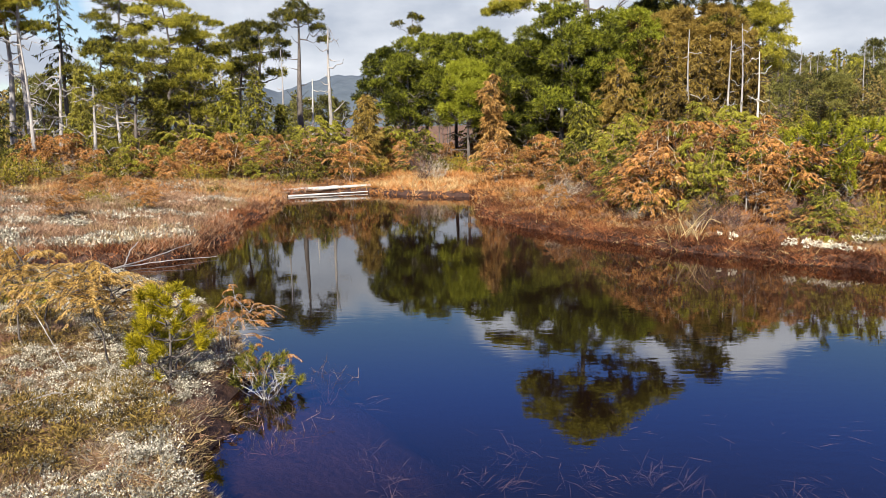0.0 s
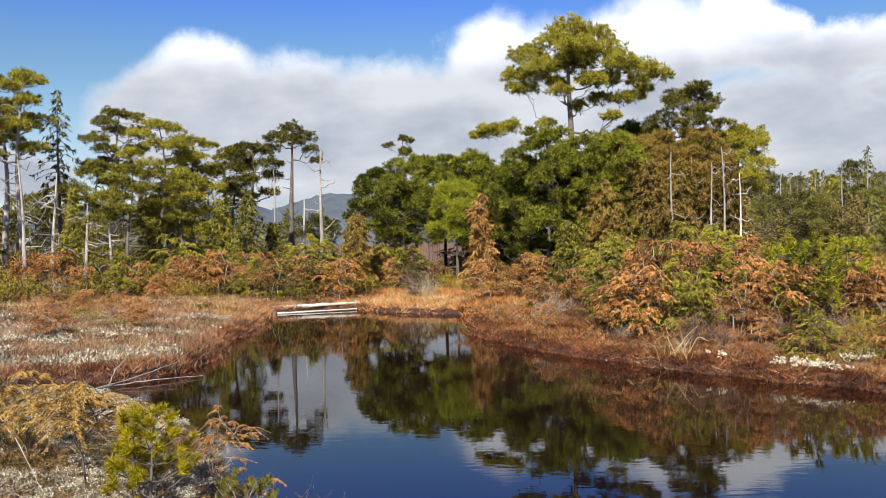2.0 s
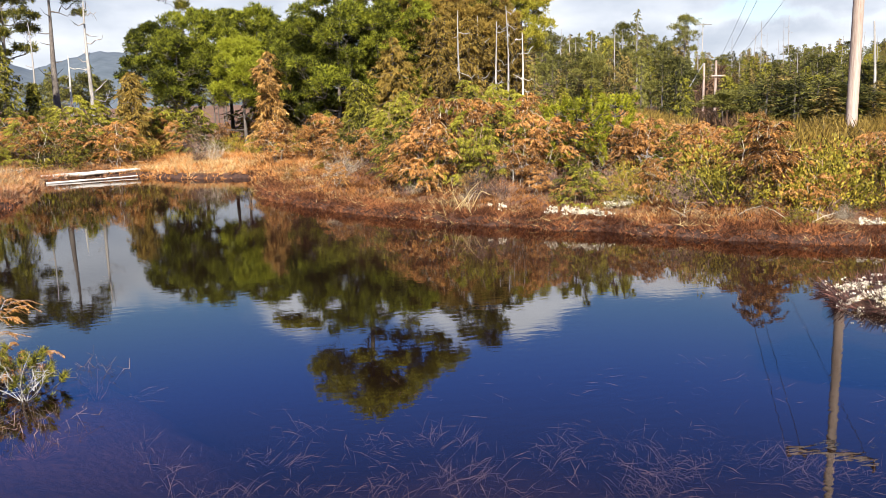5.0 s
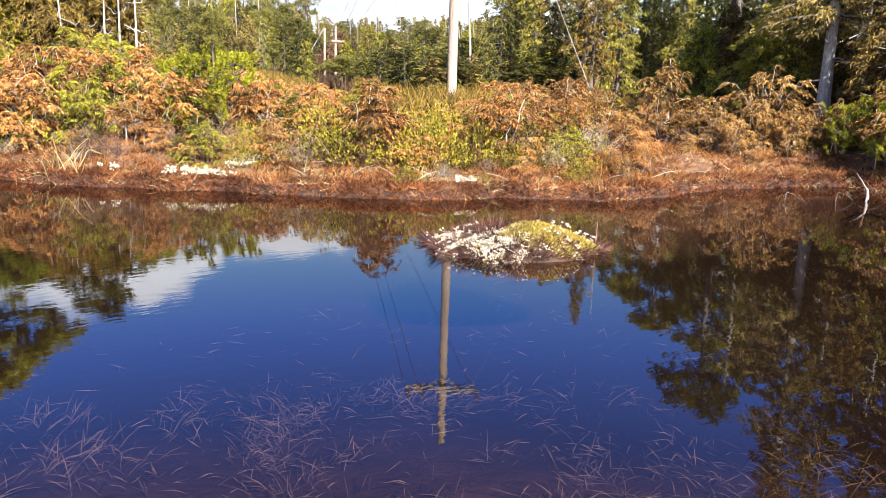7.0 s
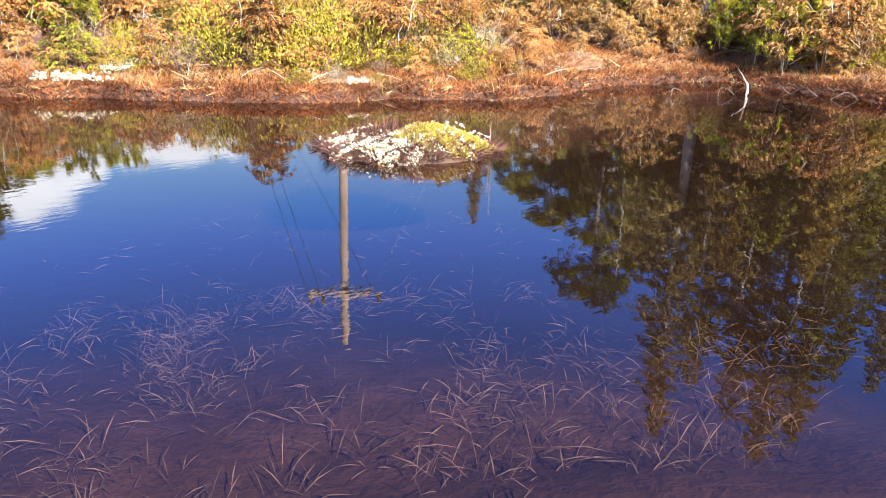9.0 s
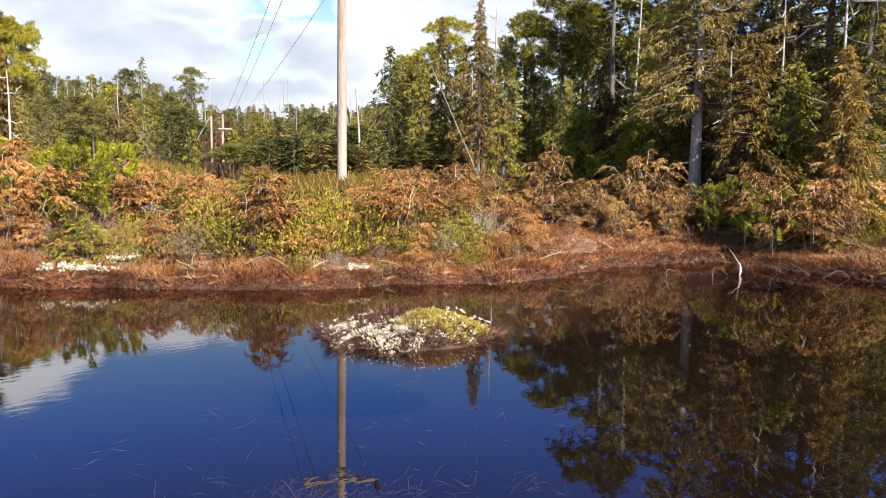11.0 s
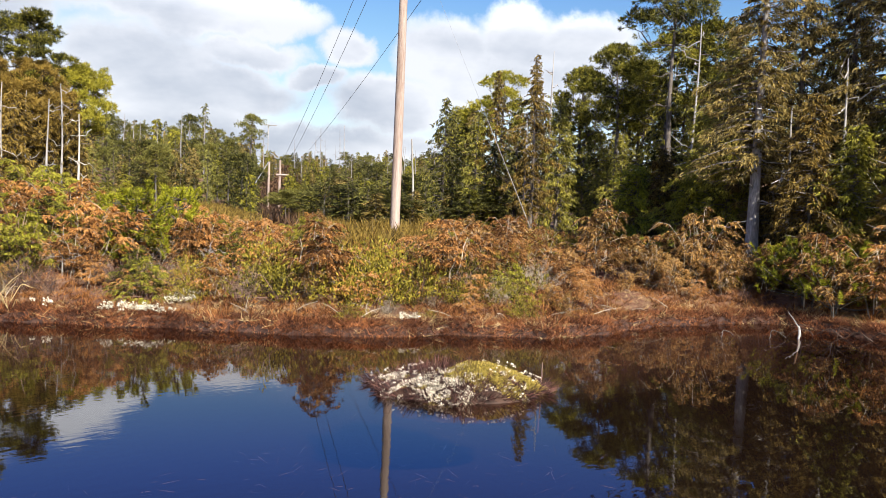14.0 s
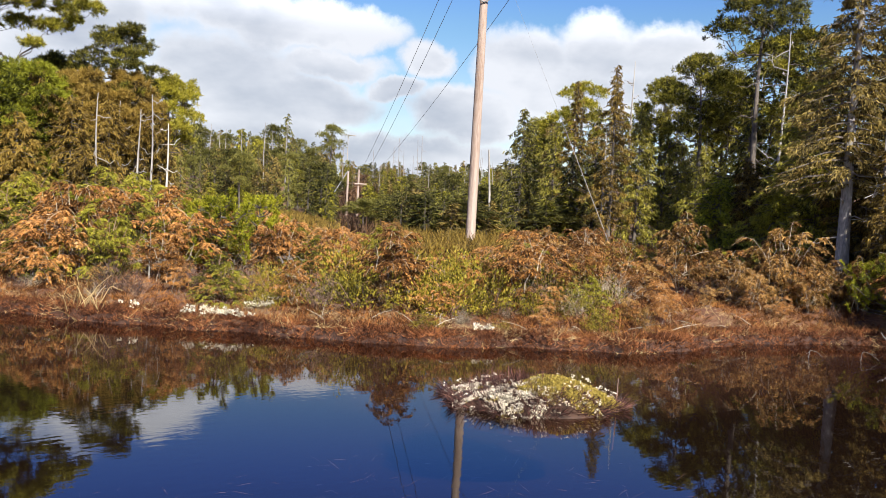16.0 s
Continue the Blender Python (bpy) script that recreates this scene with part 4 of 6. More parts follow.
# ---- trees: the wood right of the pole ----
RIGHT = [  # bearing, distance, elevation of the top, width, lowest bough, seed, needles
    (44.8, 52, 7.7, 3.0, 0.35, 121, CONIFER), (46.4, 50, 6.6, 3.0, 0.1, 122, CONIFER), (47.7, 46, 10.2, 2.6, 0.15, 123, CEDAR_BROWN), (49.2, 48, 8.4, 3.0, 0.1, 124, CEDAR_GREEN),
    (50.4, 45, 9.6, 3.0, 0.2, 125, HANGING), (52.4, 44, 8.0, 3.2, 0.1, 126, CEDAR_GREEN), (57.6, 42, 8.8, 3.6, 0.1, 127, CONIFER), (61.6, 34, 7.8, 3.8, 0.15, 128, CONIFER),
    (54.8, 42, 6.2, 3.4, 0.05, 129, CONIFER), (64.9, 25, 22.5, 3.6, 0.26, 130, HANGING), (67.2, 27, 19, 4.2, 0.12, 131, HANGING), (70.2, 27, 21, 4.4, 0.15, 132, HANGING),
    (72.4, 26, 23, 4.6, 0.25, 133, HANGING), (74.6, 25, 21, 4.2, 0.12, 134, CEDAR_GREEN), (62.9, 29, 12.0, 4.0, 0.1, 135, CONIFER), (69.0, 31, 15, 4.6, 0.1, 136, CEDAR_GREEN),
    (66.2, 30, 12, 3.6, 0.05, 138, CONIFER), (60.0, 31, 4.0, 3.6, 0.05, 139, CONIFER), (72.0, 29, 10, 4.4, 0.05, 140, CONIFER), (75.5, 28, 11, 4.4, 0.05, 141, CONIFER), (64.0, 30, 7.0, 3.4, 0.05, 142, CONIFER),
    (51.0, 52, 8.2, 3.4, 0.1, 144, CEDAR_GREEN), (53.6, 50, 7.8, 3.6, 0.1, 145, CONIFER), (56.2, 48, 9.2, 3.6, 0.1, 146, CEDAR_GREEN), (58.8, 44, 8.4, 3.6, 0.1, 147, CONIFER), (60.6, 41, 9.6, 3.6, 0.1, 148, CEDAR_GREEN), (63.6, 33, 12.6, 3.6, 0.1, 149, CONIFER), (68.2, 24, 9, 3.4, 0.05, 150, CEDAR_BROWN)]
RIGHT += [(76.4, 30, 17, 4.2, 0.1, 137, CEDAR_GREEN), (78.6, 31, 18, 4.2, 0.15, 143, HANGING), (75.0, 33, 15, 4.2, 0.1, 181, CONIFER), (60.2, 38, 11.8, 3.6, 0.15, 178, CONIFER), (59.0, 37, 11.5, 3.4, 0.1, 179, CEDAR_GREEN), (61.6, 37, 12.5, 3.4, 0.1, 180, CONIFER), (57.4, 32, 4.2, 4.6, 0.04, 171, BUSH_GREEN), (59.2, 31, 5.2, 3.0, 0.04, 172, CEDAR_BROWN), (61.0, 29, 5.0, 3.0, 0.04, 173, CEDAR_GREEN), (63.2, 27, 6.0, 3.0, 0.04, 174, CEDAR_GREEN), (66.0, 26, 6.4, 3.2, 0.04, 175, CEDAR_BROWN), (70.6, 24, 7.0, 3.2, 0.04, 176, CEDAR_GREEN), (73.6, 23, 8.0, 3.2, 0.04, 177, CEDAR_BROWN)]
WOOD = []
for az, d, el, wide, h0, seed, mat in RIGHT:
    H = top_h(az, d, el)
    made = conifer(far(az, d), H, wide, H * h0, seed, mat, BARK_PALE if seed == 130 else BARK, branches=int(80 + 6 * H) if d > 35 else int(110 + 10 * H), frond=0.21 if d > 35 else 0.15, per=56 if d > 35 else 150, droop=0.5 if d > 35 else 0.38, power=0.55, r0=0.2 if seed == 130 else None, dead=26,
            label="tall dark conifer hung with grey lichen" if mat is HANGING else "bright green young hemlock at the edge of the wood" if mat is BUSH_GREEN else "dark green conifer at the edge of the wood" if mat is CONIFER else "yellow-green cedar with hanging sprays", group="right wood", name="cedar_tree" if mat in (CEDAR_GREEN, CEDAR_BROWN) else "conifer_tree")
    if d > 40:
        WOOD.append(made)
for az, d, el, wide, seed in ((48.0, 49, 9.9, 3.6, 151), (53.4, 47, 10.3, 2.8, 152), (55.8, 42, 11.8, 4.0, 153), (59.6, 40, 12.6, 3.8, 154), (57.4, 43, 10.8, 3.0, 155), (59.3, 36, 15.8, 3.6, 156), (45.6, 56, 7.2, 2.4, 157), (62.2, 36, 13.2, 3.4, 158)):
    H = top_h(az, d, el)
    pine(far(az, d), H, wide, H * (0.78 if seed == 156 else 0.55), seed, n=8 if seed == 156 else 12, size=0.85, dens=0.9, label="bog pine with an open flat crown beside dark conifers", group="right pines", stubs=14, flat=0.68)
snag(far(51.4, 43), top_h(51.4, 43, 11.6), 161, SNAG, r0=0.12, arms=8, reach=0.5, blunt=0.1)
for az, d, el, seed in ((49.8, 44, 7.4, 162), (69.8, 25, 11, 164), (73.3, 24.5, 14, 165), (60.8, 33, 13.4, 166), (66.9, 25, 8, 167)):
    snag(far(az, d), top_h(az, d, el), seed, SNAG, r0=0.07, arms=14, reach=1.2, group="wood snags")

# ---- the wooded hill behind ----
rng = np.random.default_rng(200)
HILLS = [conifer(far(22 + 3 * i, 105 + 6 * i), H, w, H * 0.15, 201 + i, m, branches=46, frond=0.5, per=16, droop=0.5, dead=2, power=0.5, label="slender conifer on the wooded hillside", group="hill trees", name="hill_cedar" if i % 2 else "hill_conifer")
         for i, (H, w, m) in enumerate(((5.9, 3.0, HILL), (4.9, 2.8, CEDAR_GREEN), (6.5, 3.2, HILL), (5.2, 2.6, HANGING)))]
HILLP = [pine(far(27 + 4 * i, 120), 5.2 + 0.7 * i, 3.4, 2.7, 211 + i, n=7, size=1.2, dens=0.28, fine=2.0, mat=HILL, label="small pine on the wooded hillside", group="hill trees", stubs=3) for i in range(2)]
SNAGP = [snag(far(23 + 5 * i, 100), 4.9 + 0.7 * i, 221 + i, BARK_PALE, r0=0.085, arms=7, reach=0.7, group="hill snags", label="bleached dead trunk on the wooded hillside") for i in range(2)]


def open_strip(az, d):
    """The cleared way under the power line."""
    return abs(az - (32.4 + 0.012 * (d - 80))) < 1.0 and d < 118


SKYLINE = ((12, 22, 27, 30.3, 32.2, 33.5, 36, 40, 47), (4.7, 4.5, 4.4, 4.1, 3.3, 2.7, 3.1, 3.3, 3.6))  # bearing, height of the hill's tree line


def hillside(protos, tall, n, a0, a1, d0, d1, e0, e1):
    """Copies scaled so that their tops stand e0 to e1 degrees under the hill's tree line."""
    for i in range(n):
        a, d = rng.uniform(a0, a1), rng.uniform(d0, d1)
        if open_strip(a, d):
            continue
        k = i % len(protos)
        x, y, z = far(a, d)
        e = np.interp(a * 1.012, *SKYLINE) - rng.uniform(e1, e0)
        s = min(1.35, max(0.25, (1.7 + NEARER * d * math.tan(radians(e)) - z) / tall[k]))
        w = min(1.1, max(0.7, s)) * rng.uniform(0.75, 1.15)
        copy_thing(protos[k], pose(x, y, z - 0.1, 0, 0, rng.uniform(0, 360)) @ Matrix.Diagonal((w, w, s, 1)))


TALL = (5.9, 4.9, 6.5, 5.2, 5.2, 6.5, 4.9, 5.9, 5.2)
STAND = HILLS + HILLS[::-1] + HILLP[:1]
hillside(STAND, TALL, 280, 13, 47, 130, 185, 1.1, 0.0)
hillside(STAND, TALL, 250, 14, 47, 90, 130, 2.2, 0.4)
hillside(STAND, TALL, 170, 20, 47, 58, 90, 3.6, 1.0)
hillside(STAND, TALL, 90, 35, 48, 38, 60, 4.2, 1.6)
spread(SNAGP, [(a, d) for a, d in ((rng.uniform(14, 47), rng.uniform(75, 130)) for _ in range(60)) if not open_strip(a, d)], rng, (0.35, 0.95), far)
spread(HILLS[:1] + HILLP + HILLS[2:3], [(rng.uniform(-34, 12), rng.uniform(58, 85)) for _ in range(70)], rng, (0.35, 0.55), far)
spread(HILLS + HILLP[:1], [(rng.uniform(-34, -12), rng.uniform(54, 75)) for _ in range(60)], rng, (0.5, 0.8), far)
spread(WOOD, [(rng.uniform(44, 82), rng.uniform(50, 70) if q < 20 else rng.uniform(36, 50)) for q in range(34)], rng, (0.75, 1.0), far)

# ---- shrubs on the banks ----
rng = np.random.default_rng(300)
P_DEAD = [spray_bush(at(15 + 3 * i, 14.5 + i), 1.3, 1.7, 301 + i, DEAD_ORANGE, "dead cedar bush with rust-orange drooping sprays", "dead cedar bushes") for i in range(3)]
P_GOLD = [spray_bush(at(56 + 6 * i, 15), 1.1, 1.6, 306 + i, DEAD_GOLD, "dead cedar bush with tan-gold feathery sprays", "dead cedar bushes", upright=0.9) for i in range(2)]
P_OLIVE = [leaf_bush(at(33 + 4 * i, 12.3), 0.75, 1.3, 311 + i, BUSH, "low olive-green heath shrub", "heath shrubs", clusters=190) for i in range(3)]
P_GREEN = [spray_bush(at(12 + 5 * i, 18), 1.3, 1.7, 316 + i, CEDAR_GREEN, "low yellow-green cedar bush", "cedar bushes", name="cedar_bush", twig=TWIG) for i in range(2)]
P_TWIG = [twig_bush(at(13 + 14 * i, 14), 0.8, 1.1, 321 + i, m, "leafless shrub of thin tangled twigs", "bare shrubs", n=42) for i, m in enumerate((TWIG, TWIG_PALE))]
P_YOUNG = [young_pine(at(*q), 1.35, 1.7, 326 + i, BUSH_GREEN, "bright green young pine bush on the bank", "young pines", tiers=7, needle=0.085, w=0.014, k=52) for i, q in enumerate(((24.2, 14.0), (26.6, 14.3)))]
P_LOWPINE = [young_pine(at(*q), 0.95, 1.8, 330 + i, BUSH_GREEN, "small bright green pine shrub at the shore", "young pines", tiers=5, per=7, needle=0.065, w=0.011, k=64) for i, q in enumerate(((69.0, 14.6), (71.5, 14.9)))]


def band(n, a0, a1, s0, s1):
    """Spots between two bearings, at s0 to s1 metres behind the shore."""
    out = []
    while len(out) < n:
        a, d = rng.uniform(a0, a1), rng.uniform(7, 32)
        x, y = d * math.sin(radians(a)), d * math.cos(radians(a))
        if s0 <= float(shore_distance(x, y)) <= s1:
            out.append((a, d))
    return out


# right bank
spread(P_DEAD, band(36, 3, 32, 1.2, 8), rng, (0.4, 0.95))
spread(P_DEAD[:2] + P_GOLD, band(36, 32, 66, 1.2, 4.5), rng, (0.28, 0.5))
spread(P_GOLD + P_DEAD, band(34, 40, 76, 2.5, 7), rng, (0.4, 0.68))
spread(P_OLIVE + P_DEAD[:1], band(44, 28, 50, 1.2, 4.5), rng, (0.5, 0.95))
spread(P_OLIVE + P_GREEN, band(36, 5, 76, 1.5, 9), rng, (0.35, 0.6))
spread(P_GREEN, band(22, 8, 24, 2.5, 10), rng, (0.7, 1.2))
spread(P_TWIG, band(40, 8, 74, 0.7, 4.5), rng, (0.4, 0.75))
spread(P_YOUNG, [(25.6, 15.2), (23, 15.6), (28.2, 15.4)], rng, (0.8, 1.1))
spread(P_LOWPINE, [(66.0, 13.9), (68.5, 13.8), (71.0, 14.0), (67.3, 15.2), (73.2, 15), (75, 14.8), (12.5, 19), (16, 17.5)], rng, (0.8, 1.2))
spread(P_OLIVE + P_GREEN, band(30, 62, 80, 1.0, 7), rng, (0.5, 0.9))
spread(P_GOLD + P_DEAD[:1] + P_GOLD, band(20, 58, 80, 1.5, 6), rng, (0.5, 0.9))
spread(P_GOLD + P_DEAD[:1], [(rng.uniform(58, 75), rng.uniform(13.7, 15.6)) for _ in range(20)], rng, (0.6, 0.95))
spread(P_OLIVE + P_GREEN[:1], band(26, 58, 80, 1.0, 5), rng, (0.4, 0.7))
spread(P_TWIG + P_DEAD[:1] + P_OLIVE[:1] + P_GOLD[:1], band(60, 4, 76, 0.45, 1.6), rng, (0.18, 0.36))
spread(P_OLIVE, band(10, 27, 52, 1.0, 2.6), rng, (0.5, 0.8))
spread(P_TWIG[:1], band(26, 5, 78, 1.0, 4), rng, (0.4, 0.65))
spread(P_DEAD + P_TWIG + P_GREEN[:1], band(34, 7, 30, 0.8, 2.4), rng, (0.32, 0.6))
spread(P_GREEN + P_OLIVE[:1], band(16, 7, 26, 1.4, 4.0), rng, (0.5, 0.8))
# far end and left bank
spread(P_DEAD + P_GREEN, [(rng.uniform(-30, 8), rng.uniform(23.5, 28)) for _ in range(40)], rng, (0.5, 1.0))
spread(P_OLIVE + P_TWIG, [(rng.uniform(-30, 8), rng.uniform(23, 27)) for _ in range(40)], rng, (0.7, 1.2))
spread(P_DEAD + P_TWIG[:1], [(rng.uniform(-33, -20), rng.uniform(15, 24)) for _ in range(30)], rng, (0.22, 0.45))
spread(P_OLIVE[:2] + P_TWIG[:1] + P_DEAD[:1], band(22, -30, -12, 1.5, 12), rng, (0.3, 0.6))

spread(P_DEAD + P_GOLD + P_OLIVE + P_GREEN[:1], band(76, 26, 52, 4, 12), rng, (0.5, 0.9))
spread(P_DEAD + P_GREEN, [(rng.uniform(27, 46), rng.uniform(22, 50)) for _ in range(36)], rng, (0.25, 0.5))
spread(P_GREEN, [(rng.uniform(-32, 8), rng.uniform(25, 33)) for _ in range(24)], rng, (0.8, 1.4))
spread(P_GREEN + P_OLIVE, band(40, 50, 80, 5, 11), rng, (0.7, 1.2))
spread(P_DEAD, [(rng.uniform(-32, 6), rng.uniform(24, 30)) for _ in range(14)], rng, (0.6, 1.1))

# ---- ground cover ----
rng = np.random.default_rng(400)


def patchy(x, y, s=1.0, o=0.0):
    """Smooth patch value, about -1 to 1."""
    x, y = x * s + o, y * s - o
    return (np.sin(1.3 * x + 0.7 * y) + np.sin(1.1 * y - 0.9 * x + 1.7) + np.sin(2.3 * x - 1.7 * y + 0.5) * 0.8 + np.sin(3.9 * x + 3.1 * y) * 0.5) / 2.4


def scatter(n, x0, x1, y0, y1, s0, s1, keep=None):
    x, y = rng.uniform(x0, x1, n), rng.uniform(y0, y1, n)
    sd = shore_distance(x, y)
    ok = (sd >= s0) & (sd <= s1)
    if keep is not None:
        ok &= keep(x, y)
    x, y = x[ok], y[ok]
    return np.stack([x, y, height(x, y) - 0.01], -1)


def cover(geo, spots, k, length, width, lean=0.6, bend=0.2):
    """A tuft of k stalks at every spot."""
    n = len(spots)
    base = np.repeat(spots, k, 0)
    base[:, :2] += rng.normal(size=(n * k, 2)) * length * 0.25
    size = np.repeat(rng.uniform(0.6, 1.3, n), k)
    way = np.concatenate([rng.normal(size=(n * k, 2)) * lean, np.ones((n * k, 1))], 1)
    spikes(geo, base, way + [0, 0, -bend], length * size * rng.uniform(0.6, 1.2, n * k), width, rng)


def cushion(geo, spots, r, k, length, width, flat=0.6):
    """A fuzzy rounded cushion of short pieces at every spot."""
    n = len(spots)
    u = norm(rng.normal(size=(n * k, 3)))
    u[:, 2] = np.abs(u[:, 2])
    size = np.repeat(rng.uniform(0.5, 1.35, n), k)[:, None]
    base = np.repeat(spots, k, 0) + u * np.array([r, r, r * flat]) * size * rng.uniform(0.6, 1.0, (n * k, 1))
    blades(geo, base, u + rng.normal(size=(n * k, 3)) * 0.6, length * rng.uniform(0.6, 1.3, n * k), width, rng)


def shoreline(n, s0, s1, keep=None):
    """Spots in a narrow strip along the shoreline, s0 to s1 metres behind it."""
    a, b = np.array(SHORE), np.roll(np.array(SHORE), -1, 0)
    w = np.linalg.norm(b - a, axis=1)
    q = rng.choice(len(a), n, p=w / w.sum())
    p = a[q] + (b - a)[q] * rng.random((n, 1)) + rng.uniform(-0.8, 0.8, (n, 2))
    sd = shore_distance(p[:, 0], p[:, 1])
    ok = (sd >= s0) & (sd <= s1)
    if keep is not None:
        ok &= keep(p[:, 0], p[:, 1])
    p = p[ok]
    return np.concatenate([p, height(p[:, 0], p[:, 1])[:, None]], 1)


def right_bank(x, y):
    return (np.degrees(np.arctan2(x, y)) > 1.5) & (y > 2)


def left_bank(x, y):
    return (x < -2.9) & (y > 9.6) & (shore_distance(x, y) < 11) & ~((x > -5.2) & (y < 10.0))


def near_any(x, y, spots):
    ok = np.zeros(x.shape, bool)
    for cx, cy, rx, ry in spots:
        ok |= ((x - cx) / rx) ** 2 + ((y - cy) / ry) ** 2 + 0.5 * patchy(x, y, 4.0) < 1
    return ok


PATCH_R = [(4.28, 9.85, 0.32, 0.34), (4.52, 9.5, 0.33, 0.32), (4.72, 9.22, 0.2, 0.18), (5.3, 10.15, 0.27, 0.22), (3.5, 10.75, 0.10, 0.09), (3.7, 10.6, 0.09, 0.08), (7.1, 7.65, 0.15, 0.13)]


def right_heath(x, y):
    return right_bank(x, y) & ~near_any(x, y, PATCH_R)


# right bank: dark red at the waterline, rust and straw behind
g = Geo()
cover(g, shoreline(90000, -0.13, 0.4, right_bank), 9, 0.085, 0.009, 1.0)
stuff("waterline_heath", g, HEATH_DARK, "dark red heath fringing the waterline", "heath")
g = Geo()
cover(g, scatter(50000, 0, 20, 2, 26, 0.2, 2.8, lambda x, y: right_heath(x, y) & (patchy(x, y, 1.6) > -0.6)), 10, 0.14, 0.013, 1.0)
cover(g, scatter(14000, 0, 24, 3, 30, 2.5, 13, right_bank), 8, 0.25, 0.02, 0.8)
stuff("heath", g, HEATH, "rust-brown low heath covering the bank", "heath")
g = Geo()
cover(g, scatter(15000, 0, 20, 2, 26, 0.1, 4, lambda x, y: right_heath(x, y) & (patchy(x, y, 1.3, 4.0) > 0.15)), 9, 0.15, 0.007, 1.0, 0.4)
cover(g, shoreline(7000, -0.1, 0.6, lambda x, y: right_bank(x, y) & (patchy(x, y, 2.4, 6.0) > 0.1)), 8, 0.14, 0.006, 1.0, 0.5)
stuff("dry_sedge", g, GRASS, "dry straw-coloured sedge among the heath", "grass")
g = Geo()
cover(g, scatter(16000, 0, 20, 2, 26, 0.05, 3.5, lambda x, y: right_heath(x, y) & (patchy(x, y, 2.8, 11.0) > 0.35)), 9, 0.17, 0.010, 0.8)
stuff("waterline_heath", g, HEATH_DARK, "clumps of taller dark red heath on the bank", "heath")
# scrub on the cleared slope under the wires
g = Geo()
cover(g, scatter(14000, 9, 52, 18, 72, 8, 90, lambda x, y: (np.abs(np.degrees(np.arctan2(x, y)) - 33.6) < 1.7) & (np.hypot(x, y) > 24)), 8, 0.5, 0.09, 0.8)
stuff("slope_scrub", g, SLOPE, "dark brown dead scrub on the cleared slope", "scrub")
g = Geo()
cover(g, scatter(30000, 9, 34, 12, 42, 6, 90, lambda x, y: (np.abs(np.degrees(np.arctan2(x, y)) - 37) < 9) & (np.abs(np.degrees(np.arctan2(x, y)) - 33.6) > 1.4) & (np.hypot(x, y) > 17) & (np.hypot(x, y) < 42)), 8, 0.4, 0.05, 0.8)
stuff("hillside_scrub", g, CEDAR_BROWN, "brown-green scrub between the bank and the hill", "scrub")
# far end of the pond
g = Geo()
cover(g, scatter(15000, -10, 4, 18, 34, -0.05, 11), 8, 0.17, 0.02, 0.8)
stuff("heath", g, HEATH, "rust-brown low heath at the pond's far end", "heath")
g = Geo()
cover(g, scatter(9000, -12, 5, 19, 32, 0.2, 7, lambda x, y: patchy(x, y, 0.9, 2.0) > 0.0), 8, 0.19, 0.018, 0.7)
stuff("dry_sedge", g, GRASS, "pale pinkish dry sedge on the flat", "grass")
# left bank
g = Geo()
cover(g, scatter(30000, -14, -2.9, 9.6, 25, -0.05, 9, lambda x, y: left_bank(x, y) & (patchy(x, y, 1.2) < 0.7)), 9, 0.14, 0.014, 0.8)
stuff("heath", g, HEATH_TAN, "red-brown heath on the low flat bank", "heath")
g = Geo()
cover(g, shoreline(30000, -0.13, 0.5, left_bank), 8, 0.12, 0.011, 0.8)
stuff("waterline_heath", g, HEATH_DARK, "dark red heath fringing the waterline", "heath")
g = Geo()
cover(g, scatter(18000, -14, -2.9, 9.6, 25, 0.3, 9, lambda x, y: left_bank(x, y) & (patchy(x, y, 1.5, 7.0) > 0.1)), 8, 0.16, 0.011, 0.8)
stuff("dry_sedge", g, GRASS, "dry straw-coloured sedge on the flat bank", "grass")


# pale lichen mats
g = Geo()
PATCH_L = [(-5.6, 11.5, 1.1, 0.35), (-4.2, 12.3, 0.5, 0.45), (-4.7, 11.9, 0.6, 0.3), (-7.3, 11.9, 1.2, 0.45), (-6.4, 13.3, 0.6, 0.5), (-5.1, 15.0, 0.6, 0.5)]
spots = scatter(4000, -9, -3.4, 10.5, 17, 0.2, 8, lambda x, y: near_any(x, y, PATCH_L))
more = scatter(6500, -12, -3.4, 10.5, 24, 0.4, 9, lambda x, y: left_bank(x, y) & (patchy(x, y, 2.1, 3.0) + 0.4 * patchy(x, y, 6.0, 1.0) > 0.36))
spots = np.concatenate([spots, more])
spots[:, 2] += 0.03
cushion(g, spots, 0.07, 20, 0.05, 0.022)
stuff("lichen", g, LICHEN, "pale cream reindeer lichen in patches on the bank", "lichen")
g = Geo()
spots = scatter(5200, 3, 9, 7, 13, 0.15, 4, lambda x, y: near_any(x, y, PATCH_R))
spots[:, 2] += 0.03 + 0.07 * rng.random(len(spots))
cushion(g, spots, 0.055, 24, 0.03, 0.017, 0.9)
stuff("lichen", g, LICHEN, "pale cream reindeer lichen among rust-brown heath", "lichen")

# ---- the near hummock ----


def hummock(x, y):
    return (x < -0.2) & (x > -0.6 * y - 0.4) & (y > 2.6) & (y < 9.7)


